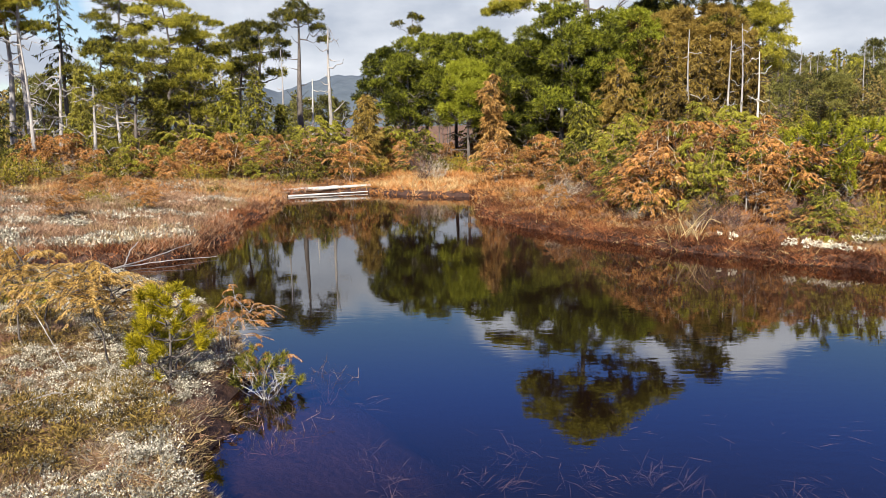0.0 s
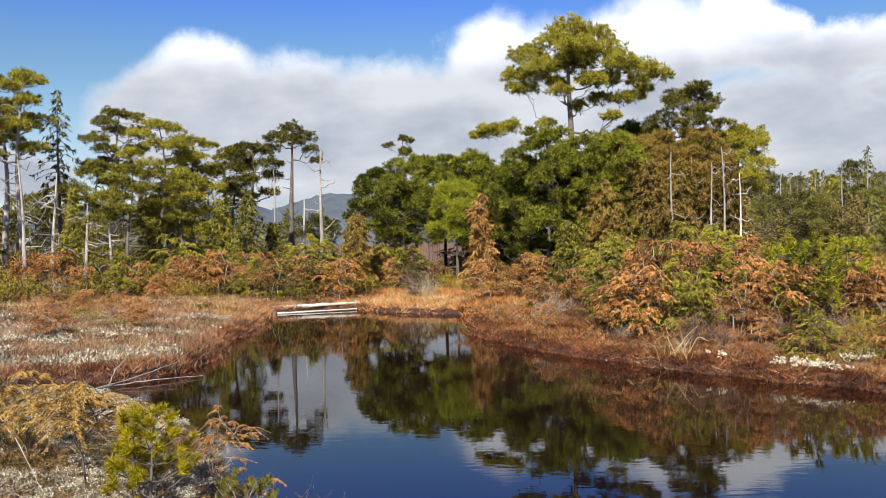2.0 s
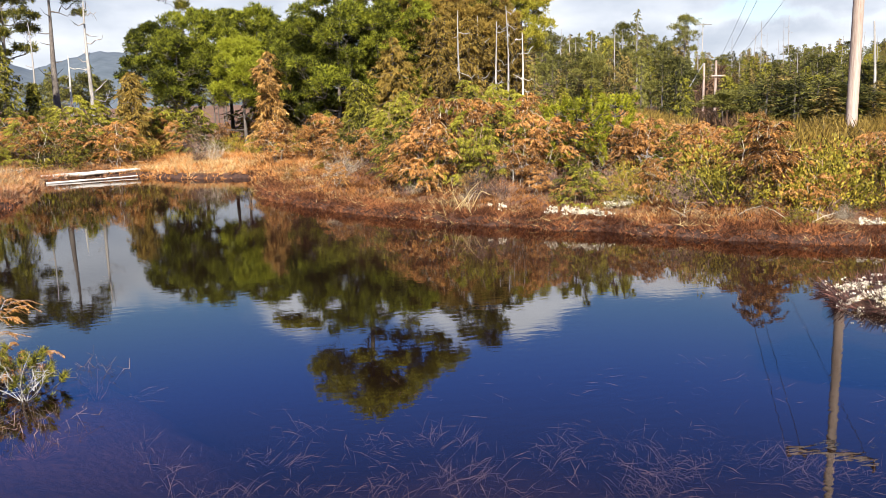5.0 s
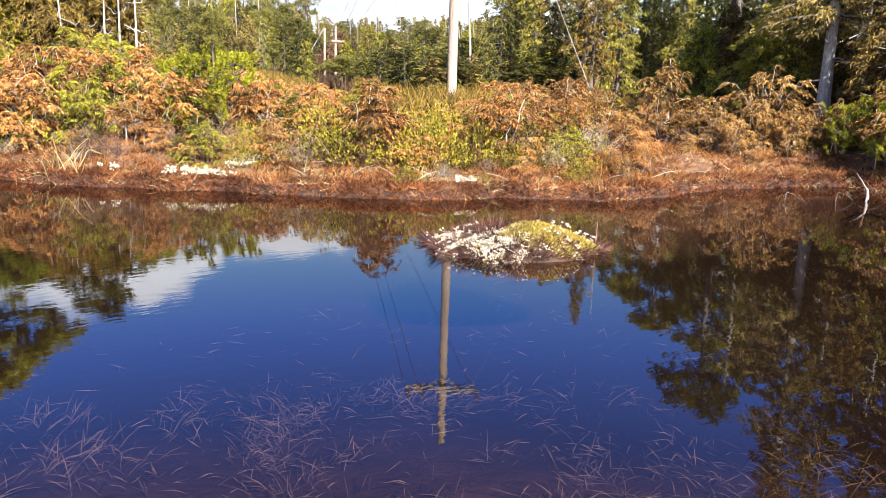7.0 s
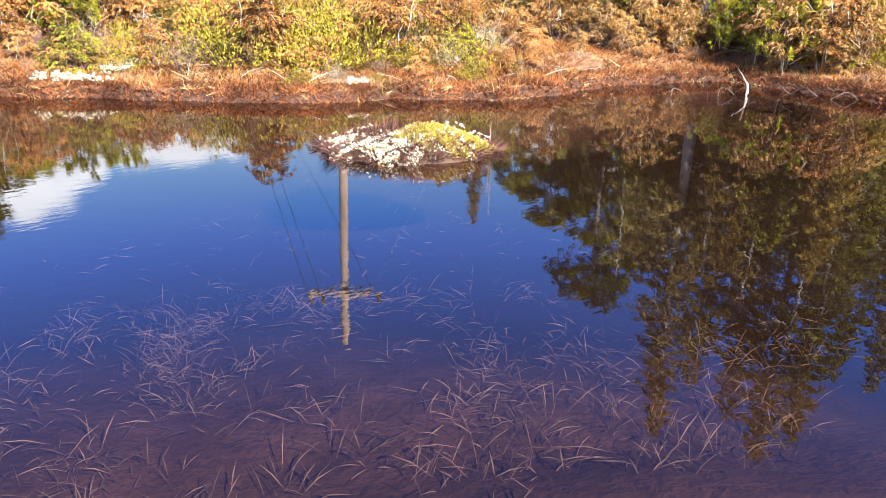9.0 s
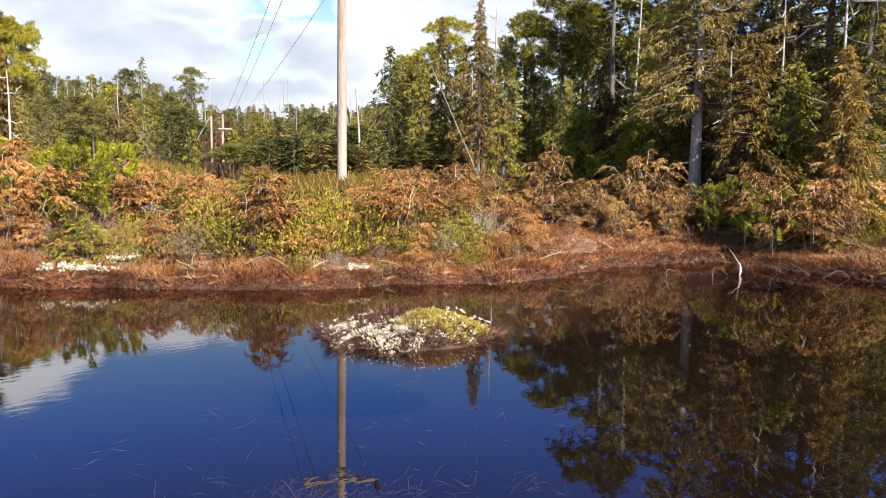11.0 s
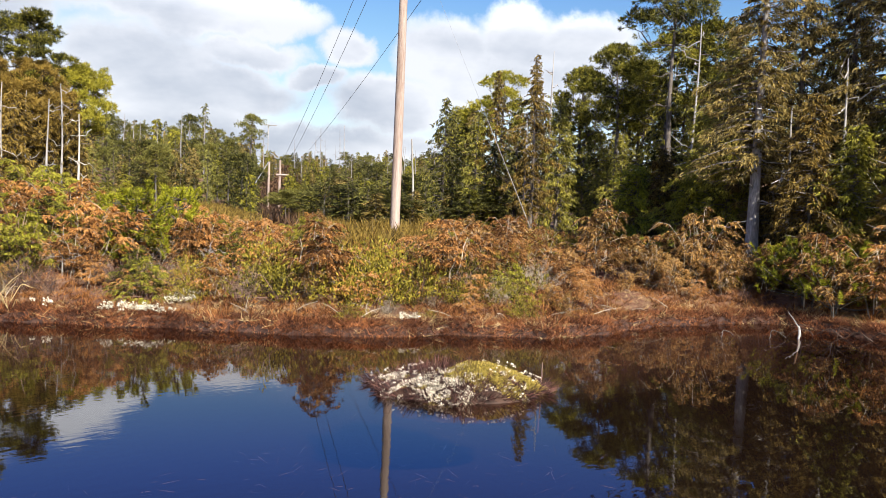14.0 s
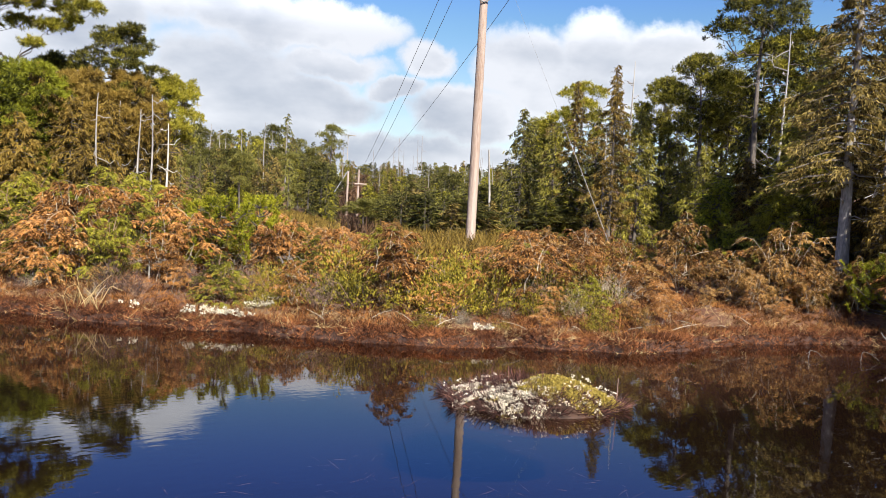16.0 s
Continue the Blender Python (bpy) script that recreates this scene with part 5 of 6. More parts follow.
NEAR = (-5.4, -0.2, 1.8, 9.7)
g = Geo()
cover(g, scatter(52000, *NEAR, 0.0, 6, lambda x, y: hummock(x, y) & (patchy(x, y, 2.6, 1.0) + 0.6 * patchy(x, y, 8.0, 4.0) > -0.2)), 8, 0.075, 0.005, 1.2, 0.5)
stuff("dry_sedge", g, GRASS, "matted straw-coloured sedge on the near hummock", "grass")
g = Geo()
cover(g, scatter(30000, *NEAR, -0.06, 0.35, lambda x, y: hummock(x, y) & (patchy(x, y, 6.0, 4.0) > -0.5)), 8, 0.05, 0.005, 1.3, 0.5)
cover(g, scatter(12000, *NEAR, 0.3, 6, lambda x, y: hummock(x, y) & (patchy(x, y, 3.0, 5.0) > 0.2)), 8, 0.10, 0.006, 0.9)
stuff("heath", g, HEATH_TAN, "short rust-brown heath along the hummock's edge", "heath")
g = Geo()
spots = scatter(16000, *NEAR, 0.12, 6, lambda x, y: hummock(x, y) & (patchy(x, y, 2.3, 9.0) + 0.8 * patchy(x, y, 8.0, 2.0) > -0.25))
spots[:, 2] += 0.035
cushion(g, spots, 0.05, 46, 0.014, 0.0075)
stuff("lichen", g, LICHEN, "pale cream reindeer lichen cushions on the near hummock", "lichen")
g = Geo()
spots = scatter(11000, *NEAR, 0.15, 6, lambda x, y: hummock(x, y) & ((patchy(x, y, 2.6, 12.0) + 0.9 * patchy(x, y, 7.0, 3.0) > 0.7) | near_any(x, y, [(-2.2, 4.6, 0.35, 0.35), (-2.3, 4.0, 0.5, 0.4), (-1.85, 4.4, 0.25, 0.25)])))
spots[:, 2] += 0.03
cushion(g, spots, 0.085, 44, 0.028, 0.0065, 0.8)
stuff("moss", g, MOSS, "olive-brown moss and crowberry mats", "moss")
g = Geo()
spots = scatter(600, *NEAR, 0.1, 5, hummock)
cover(g, spots, 5, 0.2, 0.005, 0.8, 0.4)
cover(g, scatter(26000, *NEAR, 0.1, 0.95, lambda x, y: hummock(x, y) & (y < 5.2) & (patchy(x, y, 5.0, 2.0) > -0.4)), 7, 0.075, 0.0045, 1.2, 0.4)
stuff("grass_stalks", g, TWIG_PALE, "bleached matted grass stalks", "grass")

young_pine((-1.84, 5.05, float(height(-1.84, 5.05)) - 0.02), 0.62, 0.56, 501, PINE_YOUNG, "bright yellow-green pine seedling on the mossy hummock", "", tiers=5, name="pine_seedling", k=110, needle=0.055, w=0.0045, per=5, pom=True)
young_pine((-1.98, 5.15, float(height(-1.98, 5.15)) - 0.02), 0.60, 0.26, 502, PINE_YOUNG, "slim yellow-green pine seedling beside a bushier one", "", tiers=5, name="pine_seedling", k=80, needle=0.05, w=0.0045, per=4, pom=True)
young_pine((-1.32, 5.3, float(height(-1.32, 5.3)) - 0.03), 0.36, 0.62, 503, PINE, "low straggling pine with bare grey stems at the water", "", tiers=4, name="pine_seedling", k=70, needle=0.045, w=0.0045, per=6, pom=True)
twig_bush((-1.27, 5.15, 0.05), 0.30, 0.6, 504, SNAG, "tangled grey dead twigs overhanging the water", "", n=13, r=0.0024)
twig_bush((-1.12, 4.6, -0.12), 0.26, 0.7, 505, TWIG, "drowned twigs standing in the water by the bank", "", n=20, r=0.0022)
twig_bush((-0.95, 5.6, -0.15), 0.3, 0.6, 506, TWIG, "drowned twigs standing in the water by the bank", "", n=14, r=0.0022)
spray_bush((-2.38, 5.25, float(height(-2.38, 5.25)) - 0.02), 0.78, 1.2, 507, GOLD_FAN, "dead cedar sapling with golden drooping fans", "", sprays=64, name="dead_cedar_sapling", leafw=0.009, leafl=0.036, twig=BARK, low=0.5, nl=34, stems=1, upright=0.3)
spray_bush((-3.05, 5.6, float(height(-3.05, 5.6)) - 0.02), 0.8, 1.1, 508, GOLD_FAN, "dead cedar sapling with golden drooping fans", "", sprays=50, name="dead_cedar_sapling", leafw=0.009, leafl=0.036, twig=BARK, low=0.4, nl=30, stems=2, upright=0.3)
spray_bush((-1.66, 5.95, float(height(-1.66, 5.95)) - 0.02), 0.46, 0.7, 509, DEAD_ORANGE, "small dead cedar with rust-pink sprays", "", sprays=22, name="dead_cedar_sapling", leafw=0.008, leafl=0.03, twig=BARK_PALE, low=0.35, nl=24)
spray_bush((-1.40, 5.5, float(height(-1.40, 5.5)) - 0.02), 0.34, 0.7, 510, DEAD_ORANGE, "small dead cedar with rust-pink sprays", "", sprays=14, name="dead_cedar_sapling", leafw=0.008, leafl=0.03, twig=BARK_PALE, low=0.4, nl=24)


def stick(pts, r, mat, label, name="driftwood", seed=0, group="", forks=0):
    """A weathered branch along a few points, thinning to its end."""
    r_ = np.random.default_rng(seed)
    pts = np.asarray(pts, float)
    k = np.linspace(0, len(pts) - 1, 12)
    line = np.stack([np.interp(k, np.arange(len(pts)), pts[:, q]) for q in range(3)], -1)
    line[1:-1] = (line[:-2] + line[1:-1] * 2 + line[2:]) / 4
    line[1:-1] += r_.normal(size=(10, 3)) * r * (0.06 if name == "log" else 0.35)
    g = Geo()
    tube(g, line, r * np.linspace(1, 0.45, 12) * r_.uniform(0.85, 1.15, 12), 7)
    for q in range(forks):
        s = line[r_.integers(4, 11)]
        tube(g, bend_line(s, s + r_.normal(size=3) * [1, 1, 0.6] * r * 9, r_, 4, 0, 0.2), np.linspace(r * 0.5, r * 0.15, 4), 5)
    ob = new(name, g.mesh(name, mat, True))
    return tagged(ob, label, "driftwood", group)


def on(x, y, up=0.0):
    return (x, y, max(float(height(x, y)), 0.0) + up)


stick([on(-2.95, 5.6, 0.26), on(-2.75, 5.4, 0.15), on(-2.55, 5.2, 0.03)], 0.0045, SNAG, "thin bleached stick leaning in the moss", seed=1)
stick([on(-2.5, 4.35, 0.06), on(-2.3, 4.55, 0.10), on(-2.2, 4.6, 0.02)], 0.0045, SNAG, "thin bleached stick lying on the moss", seed=2)
stick([on(-4.35, 10.1, 0.02), on(-4.0, 10.6, 0.08), on(-3.62, 11.3, 0.18)], 0.010, BARK_PALE, "forked grey driftwood branch at the bank", seed=3, forks=1)
stick([on(-4.3, 10.3, 0.02), on(-3.8, 10.7, 0.04), on(-3.2, 11.1, 0.03)], 0.009, BARK_PALE, "pale driftwood branch lying at the waterline", seed=4)
stick([on(-4.25, 10.5, 0.0), on(-4.2, 10.6, 0.2), on(-4.12, 10.7, 0.3)], 0.009, BARK_PALE, "short grey stub standing at the bank", seed=5)
# two logs across the far end
stick([(-4.35, 21.75, 0.12), (-3.2, 22.3, 0.15), (-2.12, 22.75, 0.17)], 0.07, SNAG_WHITE, "bleached straight log lying across the pond's far end", "log", 6, "far logs")
stick([(-4.15, 21.35, 0.02), (-3.2, 21.75, 0.03), (-2.15, 22.2, 0.04)], 0.03, SNAG_WHITE, "thin bleached log half sunk in the water", "log", 7, "far logs")
# roots and stubs off the right shore
ROOTS = [((10.55, 5.15), 0.11, 0.22), ((11.05, 4.7), 0.13, 0.26), ((11.45, 4.45), 0.19, 0.06), ((11.7, 4.35), 0.13, -0.3), ((12.15, 4.2), 0.15, 0.3), ((12.35, 3.6), 0.12, 0.3)]
for i, ((x, y), h, w) in enumerate(ROOTS):
    mat = BARK if i < 2 else SNAG if i == 2 else PEAT
    stick([(x, y, -0.35), (x + 0.03, y - 0.05, h * 0.5), (x + 0.2 * w, y - 0.2 * w, h), (x + 0.5 * w, y - 0.5 * w, h * 0.75), (x + 0.8 * w, y - 0.75 * w, h * 0.15)], 0.007 if i != 2 else 0.018, mat, "bleached twisted root standing out of the water" if mat is SNAG else "dark twisted root arching out of the water", "root", 20 + i, "drowned roots", 2 if i == 2 else 1)
for i, (x, y, l, a) in enumerate(((12.3, 3.7, 0.4, 0.4), (12.45, 3.2, 0.45, 0.9), (12.25, 4.1, 0.35, 0.2), (12.6, 3.5, 0.4, 0.7))):
    stick([(x, y, -0.02), (x - l * 0.5 * math.sin(a), y + l * 0.5 * math.cos(a), 0.12), (x - l * math.sin(a), y + l * math.cos(a), 0.0)], 0.012, PEAT, "dark fallen branch arching at the waterline", "driftwood", 40 + i, "", 3)
# small bleached dead saplings
for i, (x, y, h) in enumerate(((3.73, 13.39, 0.95), (4.37, 12.11, 0.8), (6.2, 11.2, 0.6), (8.9, 8.6, 0.55))):
    snag((x, y, float(height(x, y)) - 0.05), h, 900 + i, SNAG, r0=0.018, arms=16, reach=0.7, group="dead saplings", label="small bleached dead sapling among rust-brown shrubs", blunt=0.2)
# bleached stalks and sticks on the right bank
for i, (x, y) in enumerate(((6.5, 7.9), (6.65, 8.0), (6.35, 8.15), (10.2, 6.55), (10.0, 6.6), (10.5, 6.5), (9.7, 6.6), (5.5, 9.1), (5.62, 9.2), (5.5, 8.95), (7.6, 7.4), (8.2, 7.0), (8.9, 6.75), (9.2, 6.8), (6.0, 8.6), (3.4, 11.4), (11.2, 6.3), (6.9, 8.1))):
    a = 0.9 * i
    stick([on(x, y, 0.05), on(x + 0.15 * math.cos(a), y + 0.15 * math.sin(a), 0.11), on(x + 0.34 * math.cos(a), y + 0.3 * math.sin(a), 0.15)], 0.006, TWIG_PALE, "pale dry stick lying on the heath", "stick", 60 + i, "bank sticks", 2)
for i in range(16):
    a, b = rng.uniform(0, 6.28), rng.uniform(0.12, 0.42)
    x, y = 3.27 + rng.normal() * 0.12, 11.05 + rng.normal() * 0.12
    lean = rng.uniform(0.05, 0.22)
    tip = on(x + 1.9 * lean * math.cos(a), y + 1.9 * lean * math.sin(a), b * rng.choice((1.15, 1.0, 0.55)))
    stick([on(x, y, -0.02), on(x + lean * math.cos(a), y + lean * math.sin(a), b * 0.75), tip], 0.0055, GRASS, "pale dry straw stalk at the shore", "reed", 80 + i, "reeds")

# ---- the mossy islet ----


def islet():
    cx, cy = 5.3, 5.08
    ux, uy = math.cos(radians(46)), -math.sin(radians(46))  # across the view
    vx, vy = math.sin(radians(46)), math.cos(radians(46))  # away
    r_ = np.random.default_rng(600)

    def top(a, b):
        q = np.clip(1 - a * a - b * b, 0, 1)
        return -0.06 + 0.18 * q ** 0.6 + 0.12 * np.exp(-(((a - 0.42) / 0.42) ** 2) - (((b - 0.05) / 0.6) ** 2)) * q ** 0.4 + 0.02 * np.sin(9 * a) * np.sin(8 * b) * q

    def spots(n, keep):
        a, b = r_.uniform(-1, 1, n), r_.uniform(-1, 1, n)
        ok = (a * a + b * b < 0.98) & keep(a, b)
        a, b = a[ok], b[ok]
        th = np.arctan2(b, a)
        k = 1 + 0.10 * np.sin(3 * th + 1) + 0.07 * np.sin(7 * th) + 0.05 * np.sin(11 * th + 2)
        return np.stack([k * (a * 0.78 * ux + b * 0.54 * vx), k * (a * 0.78 * uy + b * 0.54 * vy), top(a, b)], -1)

    t = empty("moss_islet", (cx, cy, 0), "small islet of white lichen, yellow moss and heather in the pond", "islet")
    g = Geo()
    ring, sp = 20, 48
    vs = [(0, 0, float(top(0, 0)))]
    for i in range(1, ring + 1):
        for j in range(sp):
            a, b = i / ring * math.cos(j * 6.28319 / sp), i / ring * math.sin(j * 6.28319 / sp)
            z = float(top(a, b)) if i < ring else -0.16
            k = 1.0 if i < ring else 0.97
            vs.append((k * (a * 0.80 * ux + b * 0.56 * vx), k * (a * 0.80 * uy + b * 0.56 * vy), z))
    g.add(vs, [[0, 1 + j, 1 + (j + 1) % sp, 1 + (j + 1) % sp] for j in range(0)] or np.zeros((0, 3), int))
    g.f.append(np.array([[0, 1 + j, 1 + (j + 1) % sp] for j in range(sp)]))
    g.f.append(np.array([[1 + i * sp + j, 1 + (i + 1) * sp + j, 1 + (i + 1) * sp + (j + 1) % sp, 1 + i * sp + (j + 1) % sp] for i in range(ring - 1) for j in range(sp)]))
    g.f.append(np.array([list(range(1 + (ring - 1) * sp, 1 + ring * sp))]))
    part("peat_base", g, PEAT, t, "dark peat", True)
    g = Geo()
    s = spots(5200, lambda a, b: (a < 0.12 + 0.2 * b) & (patchy(a * 3, b * 3, 2.2) + 0.9 * patchy(a * 3, b * 3, 6.0) > 0.1) & (b < 0.5) | ((a + 0.25) ** 2 + (b - 0.6) ** 2 < 0.05) | ((b < -0.3) & (patchy(a * 3, b * 3, 4) > -0.1)))
    s[:, 2] += 0.015
    cushion(g, s[:1000], 0.016, 12, 0.014, 0.012, 0.9)
    part("white_lichen", g, CREAM, t, "white lichen cushions")["kind"] = "stuff"
    g = Geo()
    s = spots(3600, lambda a, b: ((a - 0.45) / 0.5) ** 2 + ((b - 0.08) / 0.75) ** 2 + 0.25 * patchy(a * 3, b * 3, 3.0) < 1)
    s[:, 2] += 0.01
    cushion(g, s, 0.03, 14, 0.026, 0.011)
    s2 = spots(1500, lambda a, b: patchy(a * 3, b * 3, 2.5, 3.0) > 0.35)
    cushion(g, s2[:260], 0.02, 12, 0.022, 0.01)
    part("yellow_moss", g, MOSS_YELLOW, t, "yellow-green moss dome")["kind"] = "stuff"
    g = Geo()
    s = spots(3000, lambda a, b: (a * a + b * b > 0.72) | ((b < -0.2) & (a > 0.0) & (a * a + b * b > 0.3)) | ((a + 0.25) ** 2 + (b - 0.6) ** 2 < 0.22) | ((patchy(a * 3, b * 3, 5.0, 5.0) > 0.35) & (a < 0.2)))
    n = len(s)
    k = 4
    out = np.concatenate([s[:, :2] * 1.3, np.full((n, 1), 0.55)], 1)
    blades(g, np.repeat(s, k, 0), np.repeat(out, k, 0) + r_.normal(size=(n * k, 3)) * 0.55, 0.09 * r_.uniform(0.4, 1.7, n * k), 0.005, r_)
    # stiff stalks that stand off the edge over the water
    e = spots(9000, lambda a, b: a * a + b * b > 0.88)[:1000]
    e[:, 2] = np.abs(e[:, 2]) * 0.4 + 0.01
    way = np.concatenate([norm(e[:, :2]), r_.uniform(-0.05, 0.9, (len(e), 1))], 1) + r_.normal(size=(len(e), 3)) * 0.3
    blades(g, e, way, r_.uniform(0.05, 0.19, len(e)), 0.006, r_)
    # a taller tuft behind the lichen
    e = spots(5000, lambda a, b: ((a + 0.3) / 0.62) ** 2 + ((b - 0.62) / 0.3) ** 2 < 1)[:420]
    blades(g, e, r_.normal(size=(len(e), 3)) * 0.4 + [0, 0, 1.0], r_.uniform(0.07, 0.20, len(e)), 0.007, r_)
    part("heather", g, HEATHER, t, "purple-brown heather stalks")["kind"] = "stuff"
    g = Geo()
    s = spots(900, lambda a, b: (a * a + b * b > 0.3))
    s[:, 2] += r_.uniform(0.05, 0.10, len(s))
    cushion(g, s[:190], 0.012, 6, 0.015, 0.010)
    part("seed_fluff", g, CREAM, t, "small cream seed heads")["kind"] = "stuff"


islet()
stick([(5.95, 4.6, -0.4), (5.96, 4.59, 0.1), (5.97, 4.6, 0.26)], 0.008, TWIG, "thin dark stalk standing in the water", "reed", 95)

# ---- drowned sedge on the pond bed ----
g = Geo()
n = 190
a, d = np.radians(rng.uniform(-8, 76, n)), rng.uniform(2.4, 6.3, n)
x, y = d * np.sin(a), d * np.cos(a)
ok = shore_distance(x, y) < -0.5
x, y = x[ok], y[ok]
n = len(x)
k = 26
b = np.repeat(np.stack([x, y, height(x, y)], -1), k, 0)
b[:, :2] += rng.normal(size=(n * k, 2)) * 0.10
drift = np.repeat(rng.normal(size=(n, 2)) * 0.9, k, 0)
way = np.concatenate([drift * 0.5 + rng.normal(size=(n * k, 2)) * 0.8, rng.uniform(0.1, 1.1, (n * k, 1))], 1)
L = np.repeat(rng.uniform(0.18, 0.42, n), k) * rng.uniform(0.5, 1.2, n * k)
L = np.minimum(L, 0.42 / np.maximum(norm(way)[:, 2], 0.2))
blades(g, b, way, L * 0.62, 0.0055, rng, 0.15)
b2 = np.stack([rng.uniform(0, 7, 900), rng.uniform(1, 7, 900)], -1)
b2 = b2[shore_distance(b2[:, 0], b2[:, 1]) < -0.4]
b2 = np.concatenate([b2, (height(b2[:, 0], b2[:, 1]) + 0.02)[:, None]], 1)
blades(g, b2, np.concatenate([rng.normal(size=(len(b2), 2)), rng.uniform(0, 0.5, (len(b2), 1))], 1), rng.uniform(0.06, 0.22, len(b2)), 0.006, rng)
stuff("drowned_sedge", g, WEED, "pale drowned sedge lying on the pond bed", "water plant")

# ---- the power line ----
POLE_AT = at(41.45, 22)


def power_pole():
    x, y, z = POLE_AT
    t = empty("power_pole", (x, y, z), "tall weathered timber power pole with one crossarm", "utility pole", turn=-41)
    H, arm = 9.2 - z, 7.45 - z
    g = Geo()
    tube(g, [(0, 0, -0.3), (0, 0, 2), (0, 0, H * 0.6), (0, 0, H)], [0.135, 0.13, 0.115, 0.10], 14)
    part("pole_shaft", g, POLE, t, "", True)
    g = Geo()
    bx = bmesh.new()
    bmesh.ops.create_cube(bx, size=1, matrix=Matrix.Translation((0, -0.16, arm)) @ Matrix.Diagonal((2.1, 0.09, 0.12, 1)))
    bmesh.ops.bevel(bx, geom=bx.edges[:], offset=0.012, segments=1, affect="EDGES")
    me = bpy.data.meshes.new("crossarm")
    bx.to_mesh(me)
    bx.free()
    me.materials.append(POLE)
    beam = new("crossarm", me)
    beam.parent = t
    for s in (-1, 1):
        g = Geo()
        tube(g, [(0, -0.15, arm - 0.3), (s * 0.5, -0.12, arm - 0.05)], [0.02, 0.02], 6)
        part("brace", g, STEEL, beam, "steel brace")
    for px in (-0.98, -0.6, 0.98):
        g = Geo()
        tube(g, [(px, -0.16, arm + 0.05), (px, -0.16, arm + 0.12), (px, -0.16, arm + 0.13), (px, -0.16, arm + 0.2), (px, -0.16, arm + 0.21), (px, -0.16, arm + 0.27)], [0.02, 0.02, 0.06, 0.045, 0.06, 0.02], 10)
        part("insulator", g, PORCELAIN, beam, "brown insulator", True)
    g = Geo()
    tube(g, [(0, 0, H), (0, 0, H + 0.05)], [0.105, 0.07], 12)
    part("cap", g, STEEL, t, "dark metal cap")
    return t


power_pole()
PM = pose(*POLE_AT, 0, 0, -41)
ARM_Z = 7.45 - POLE_AT[2]
HF = (56 * math.sin(radians(33.0)), 56 * math.cos(radians(33.0)))


def far_frame():
    z = at(33.0, 56)[2]
    t = empty("power_pole", (HF[0], HF[1], z), "pair of weathered poles carrying the power line", "utility pole", turn=-32)
    H = 1.7 + 56 * math.tan(radians(2.2)) - z
    for px, h in ((-0.36, H - 0.15), (0.36, H)):
        g = Geo()
        tube(g, [(px, 0, -1), (px, 0, h)], [0.085, 0.07], 10)
        part("pole_shaft", g, POLE, t, "", True)
    g = Geo()
    tube(g, [(0.1, -0.12, H - 1.0), (0.95, -0.12, H - 1.0)], [0.07, 0.07], 4)
    part("crossarm", g, POLE, t)
    return H + z


FRAME_TOP = far_frame()
for i, (az, d, el) in enumerate(((33.7, 74, 2.7), (34.2, 72, 2.2), (33.4, 70, 1.9), (34.0, 68, 1.6))):
    x, y, z = at(az, d)
    H = 1.7 + d * math.tan(radians(el - 0.8)) - z
    conifer((x, y, z), H, 4.2, 0.1, 700 + i, SLOPE, branches=50, frond=0.7, per=14, droop=0.6, dead=2, power=0.5, label="dead reddish-brown conifer on the cleared slope", group="slope conifers", name="dead_conifer")
t = empty("power_pole", (130 * math.sin(radians(32.5)), 130 * math.cos(radians(32.5)), at(32.5, 130)[2]), "far thin power pole on the hill crest", "utility pole", turn=-32)
hh = 1.7 + 130 * math.tan(radians(4.5)) - t.location.z
g = Geo()
tube(g, [(0, 0, -1), (0, 0, hh)], [0.07, 0.05], 6)
part("pole_shaft", g, SNAG, t)
g = Geo()
tube(g, [(-1.25, 0, hh), (1.25, 0, hh)], [0.06, 0.06], 4)
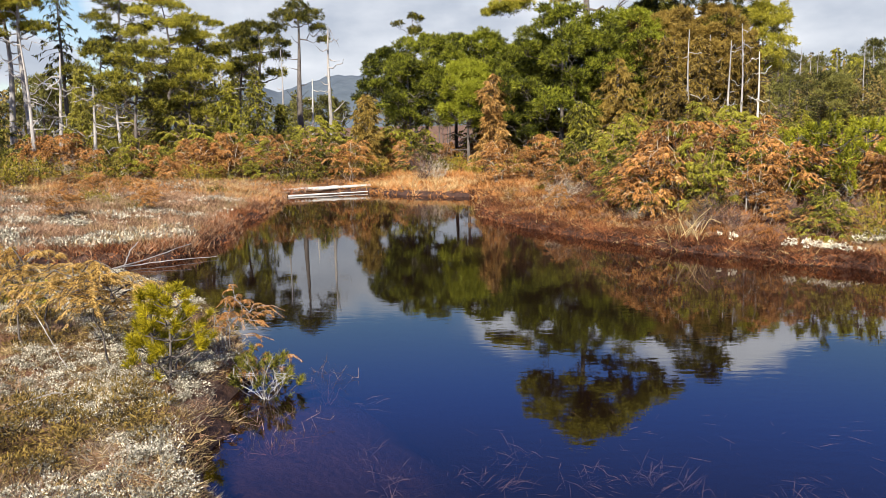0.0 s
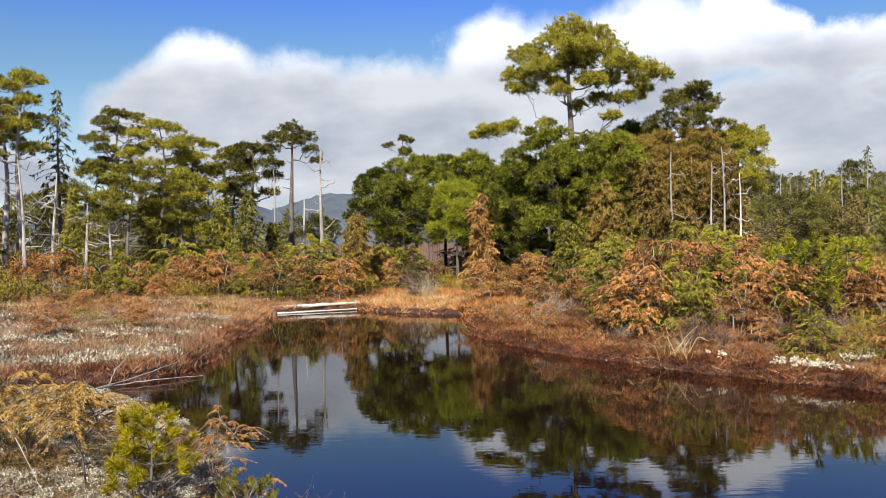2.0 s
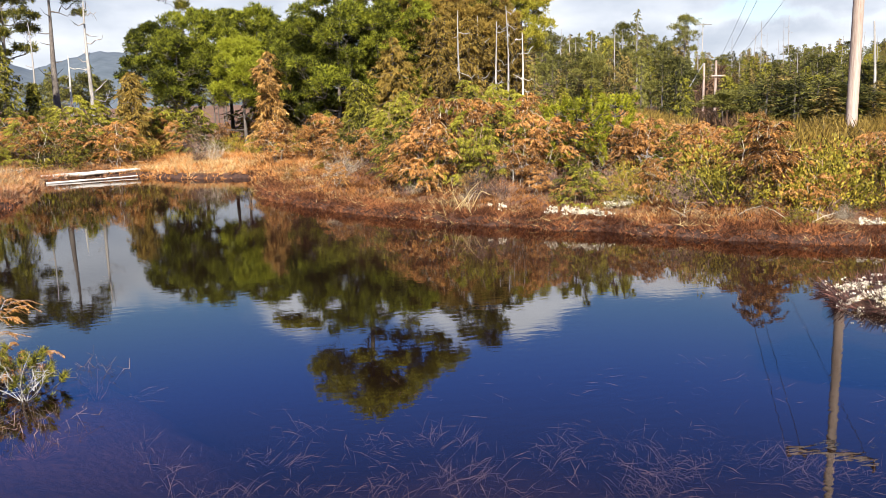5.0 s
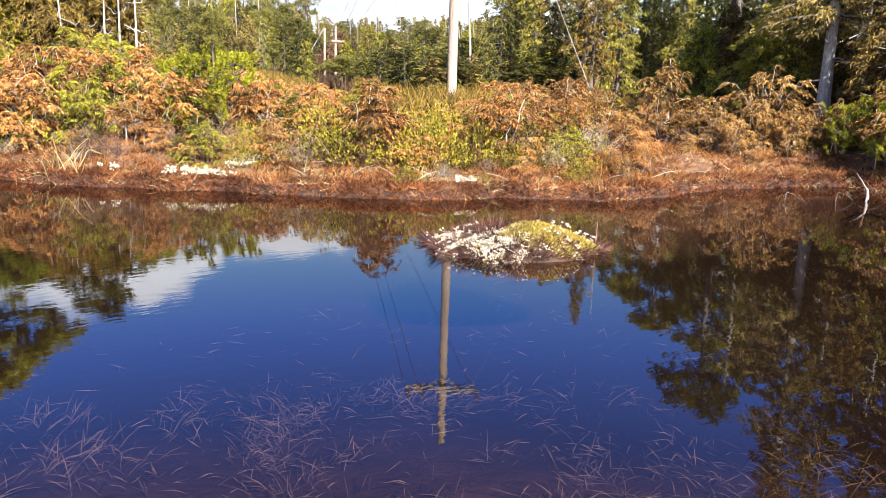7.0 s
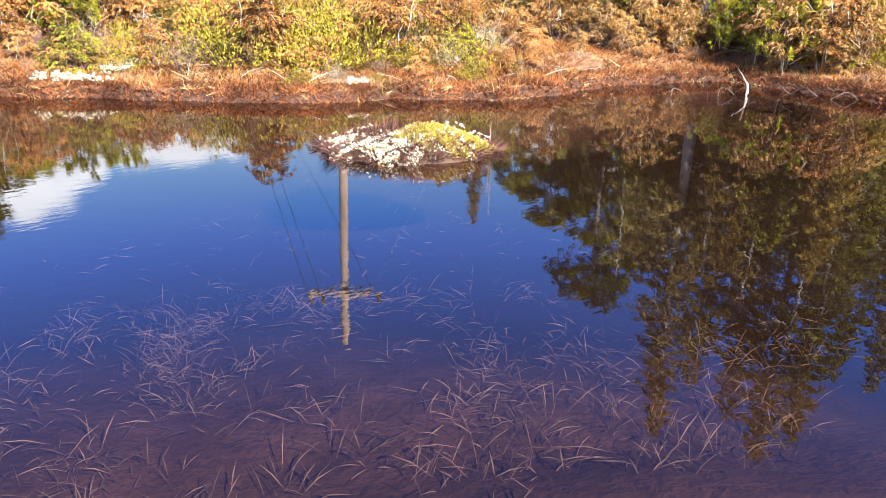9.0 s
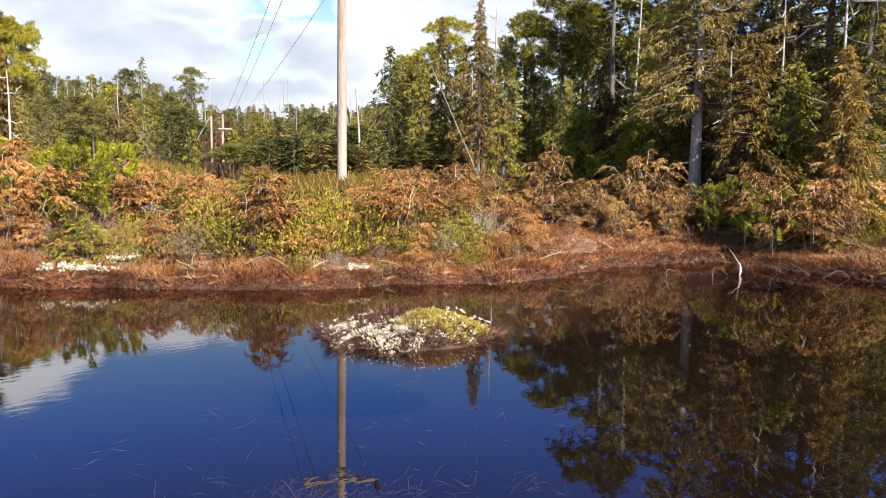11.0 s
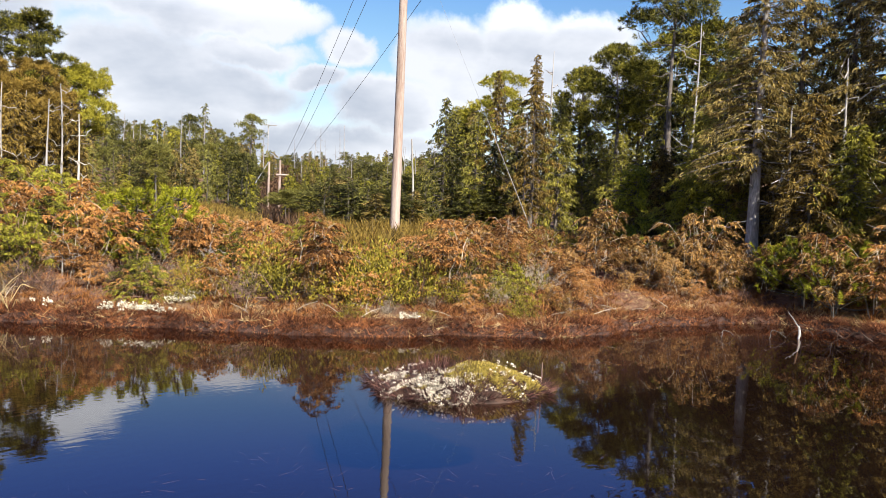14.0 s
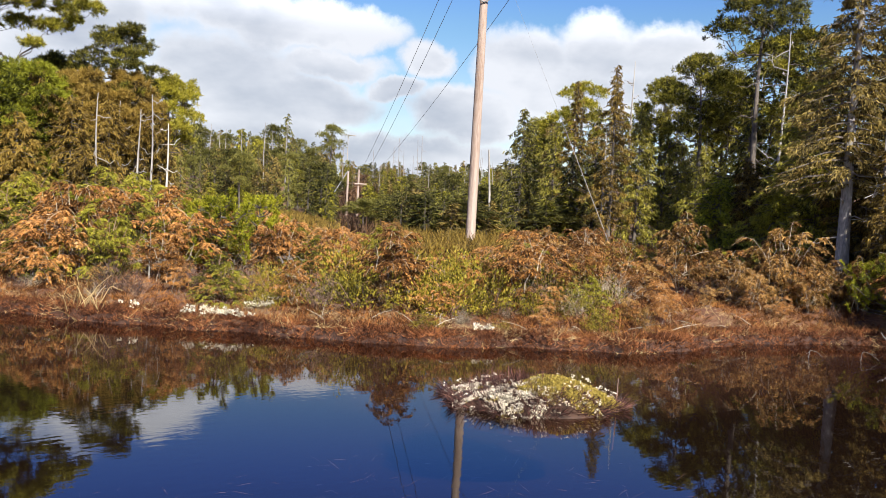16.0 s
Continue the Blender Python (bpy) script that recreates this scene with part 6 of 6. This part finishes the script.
part("crossarm", g, SNAG, t)


def cable(a, b, r, sag, mat, name, label, category, group=""):
    k = np.linspace(0, 1, 24)[:, None]
    a, b = np.asarray(a, float), np.asarray(b, float)
    p = a + (b - a) * k
    p[:, 2] -= sag * 4 * k[:, 0] * (1 - k[:, 0])
    g = Geo()
    tube(g, p, np.full(24, r), 5)
    return tagged(new(name, g.mesh(name, mat, True)), label, category, group)


for i, px in enumerate((-0.98, -0.6, 0.98)):
    a = PM @ Vector((px, -0.16, ARM_Z + 0.28))
    b = (HF[0] + (0.1 + 0.4 * i) * math.cos(radians(32)), HF[1] - (0.1 + 0.4 * i) * math.sin(radians(32)), FRAME_TOP - 0.9)
    cable(a, b, 0.008, 0.30, WIRE, "power_wire", "thin grey power wire strung between poles", "wire", "power wires")
a = PM @ Vector((0.1, 0, 8.9 - POLE_AT[2]))
d = 20.5
b = (d * math.sin(radians(51.1)), d * math.cos(radians(51.1)), 1.7 + d * math.tan(radians(-1.4)) - 0.2)
cable(a, b, 0.003, 0.0, STEEL, "guy_wire", "steel guy wire staying the power pole", "wire")
m = Vector(b) + (Vector(a) - Vector(b)) * 0.36
cable(b, m, 0.011, 0.0, BARK_PALE, "guy_guard", "pale guard sleeve on the guy wire", "wire")
b = (50 * math.sin(radians(30.2)), 50 * math.cos(radians(30.2)), 1.7 - 50 * math.tan(radians(2.2)))
cable((HF[0] - 0.5, HF[1], FRAME_TOP - 0.2), b, 0.03, 0.0, STEEL, "guy_wire", "steel guy wire staying the far poles", "wire")
for az, d, el0, el1, r in ((42.7, 27, -1.2, 4.1, 0.042), (42.0, 33, -0.8, 2.4, 0.042)):
    x, y, z = at(az, d)
    g = Geo()
    zt = 1.7 + d * math.tan(radians(el1))
    tube(g, [(x, y, z - 0.2), (x - 0.06, y, (z + zt) / 2), (x - 0.2, y, zt)], [r, r * 0.85, r * 0.5], 8)
    tagged(new("thin_pole", g.mesh("thin_pole", SNAG, True)), "thin leaning grey pole behind the power pole", "pole", "thin poles")
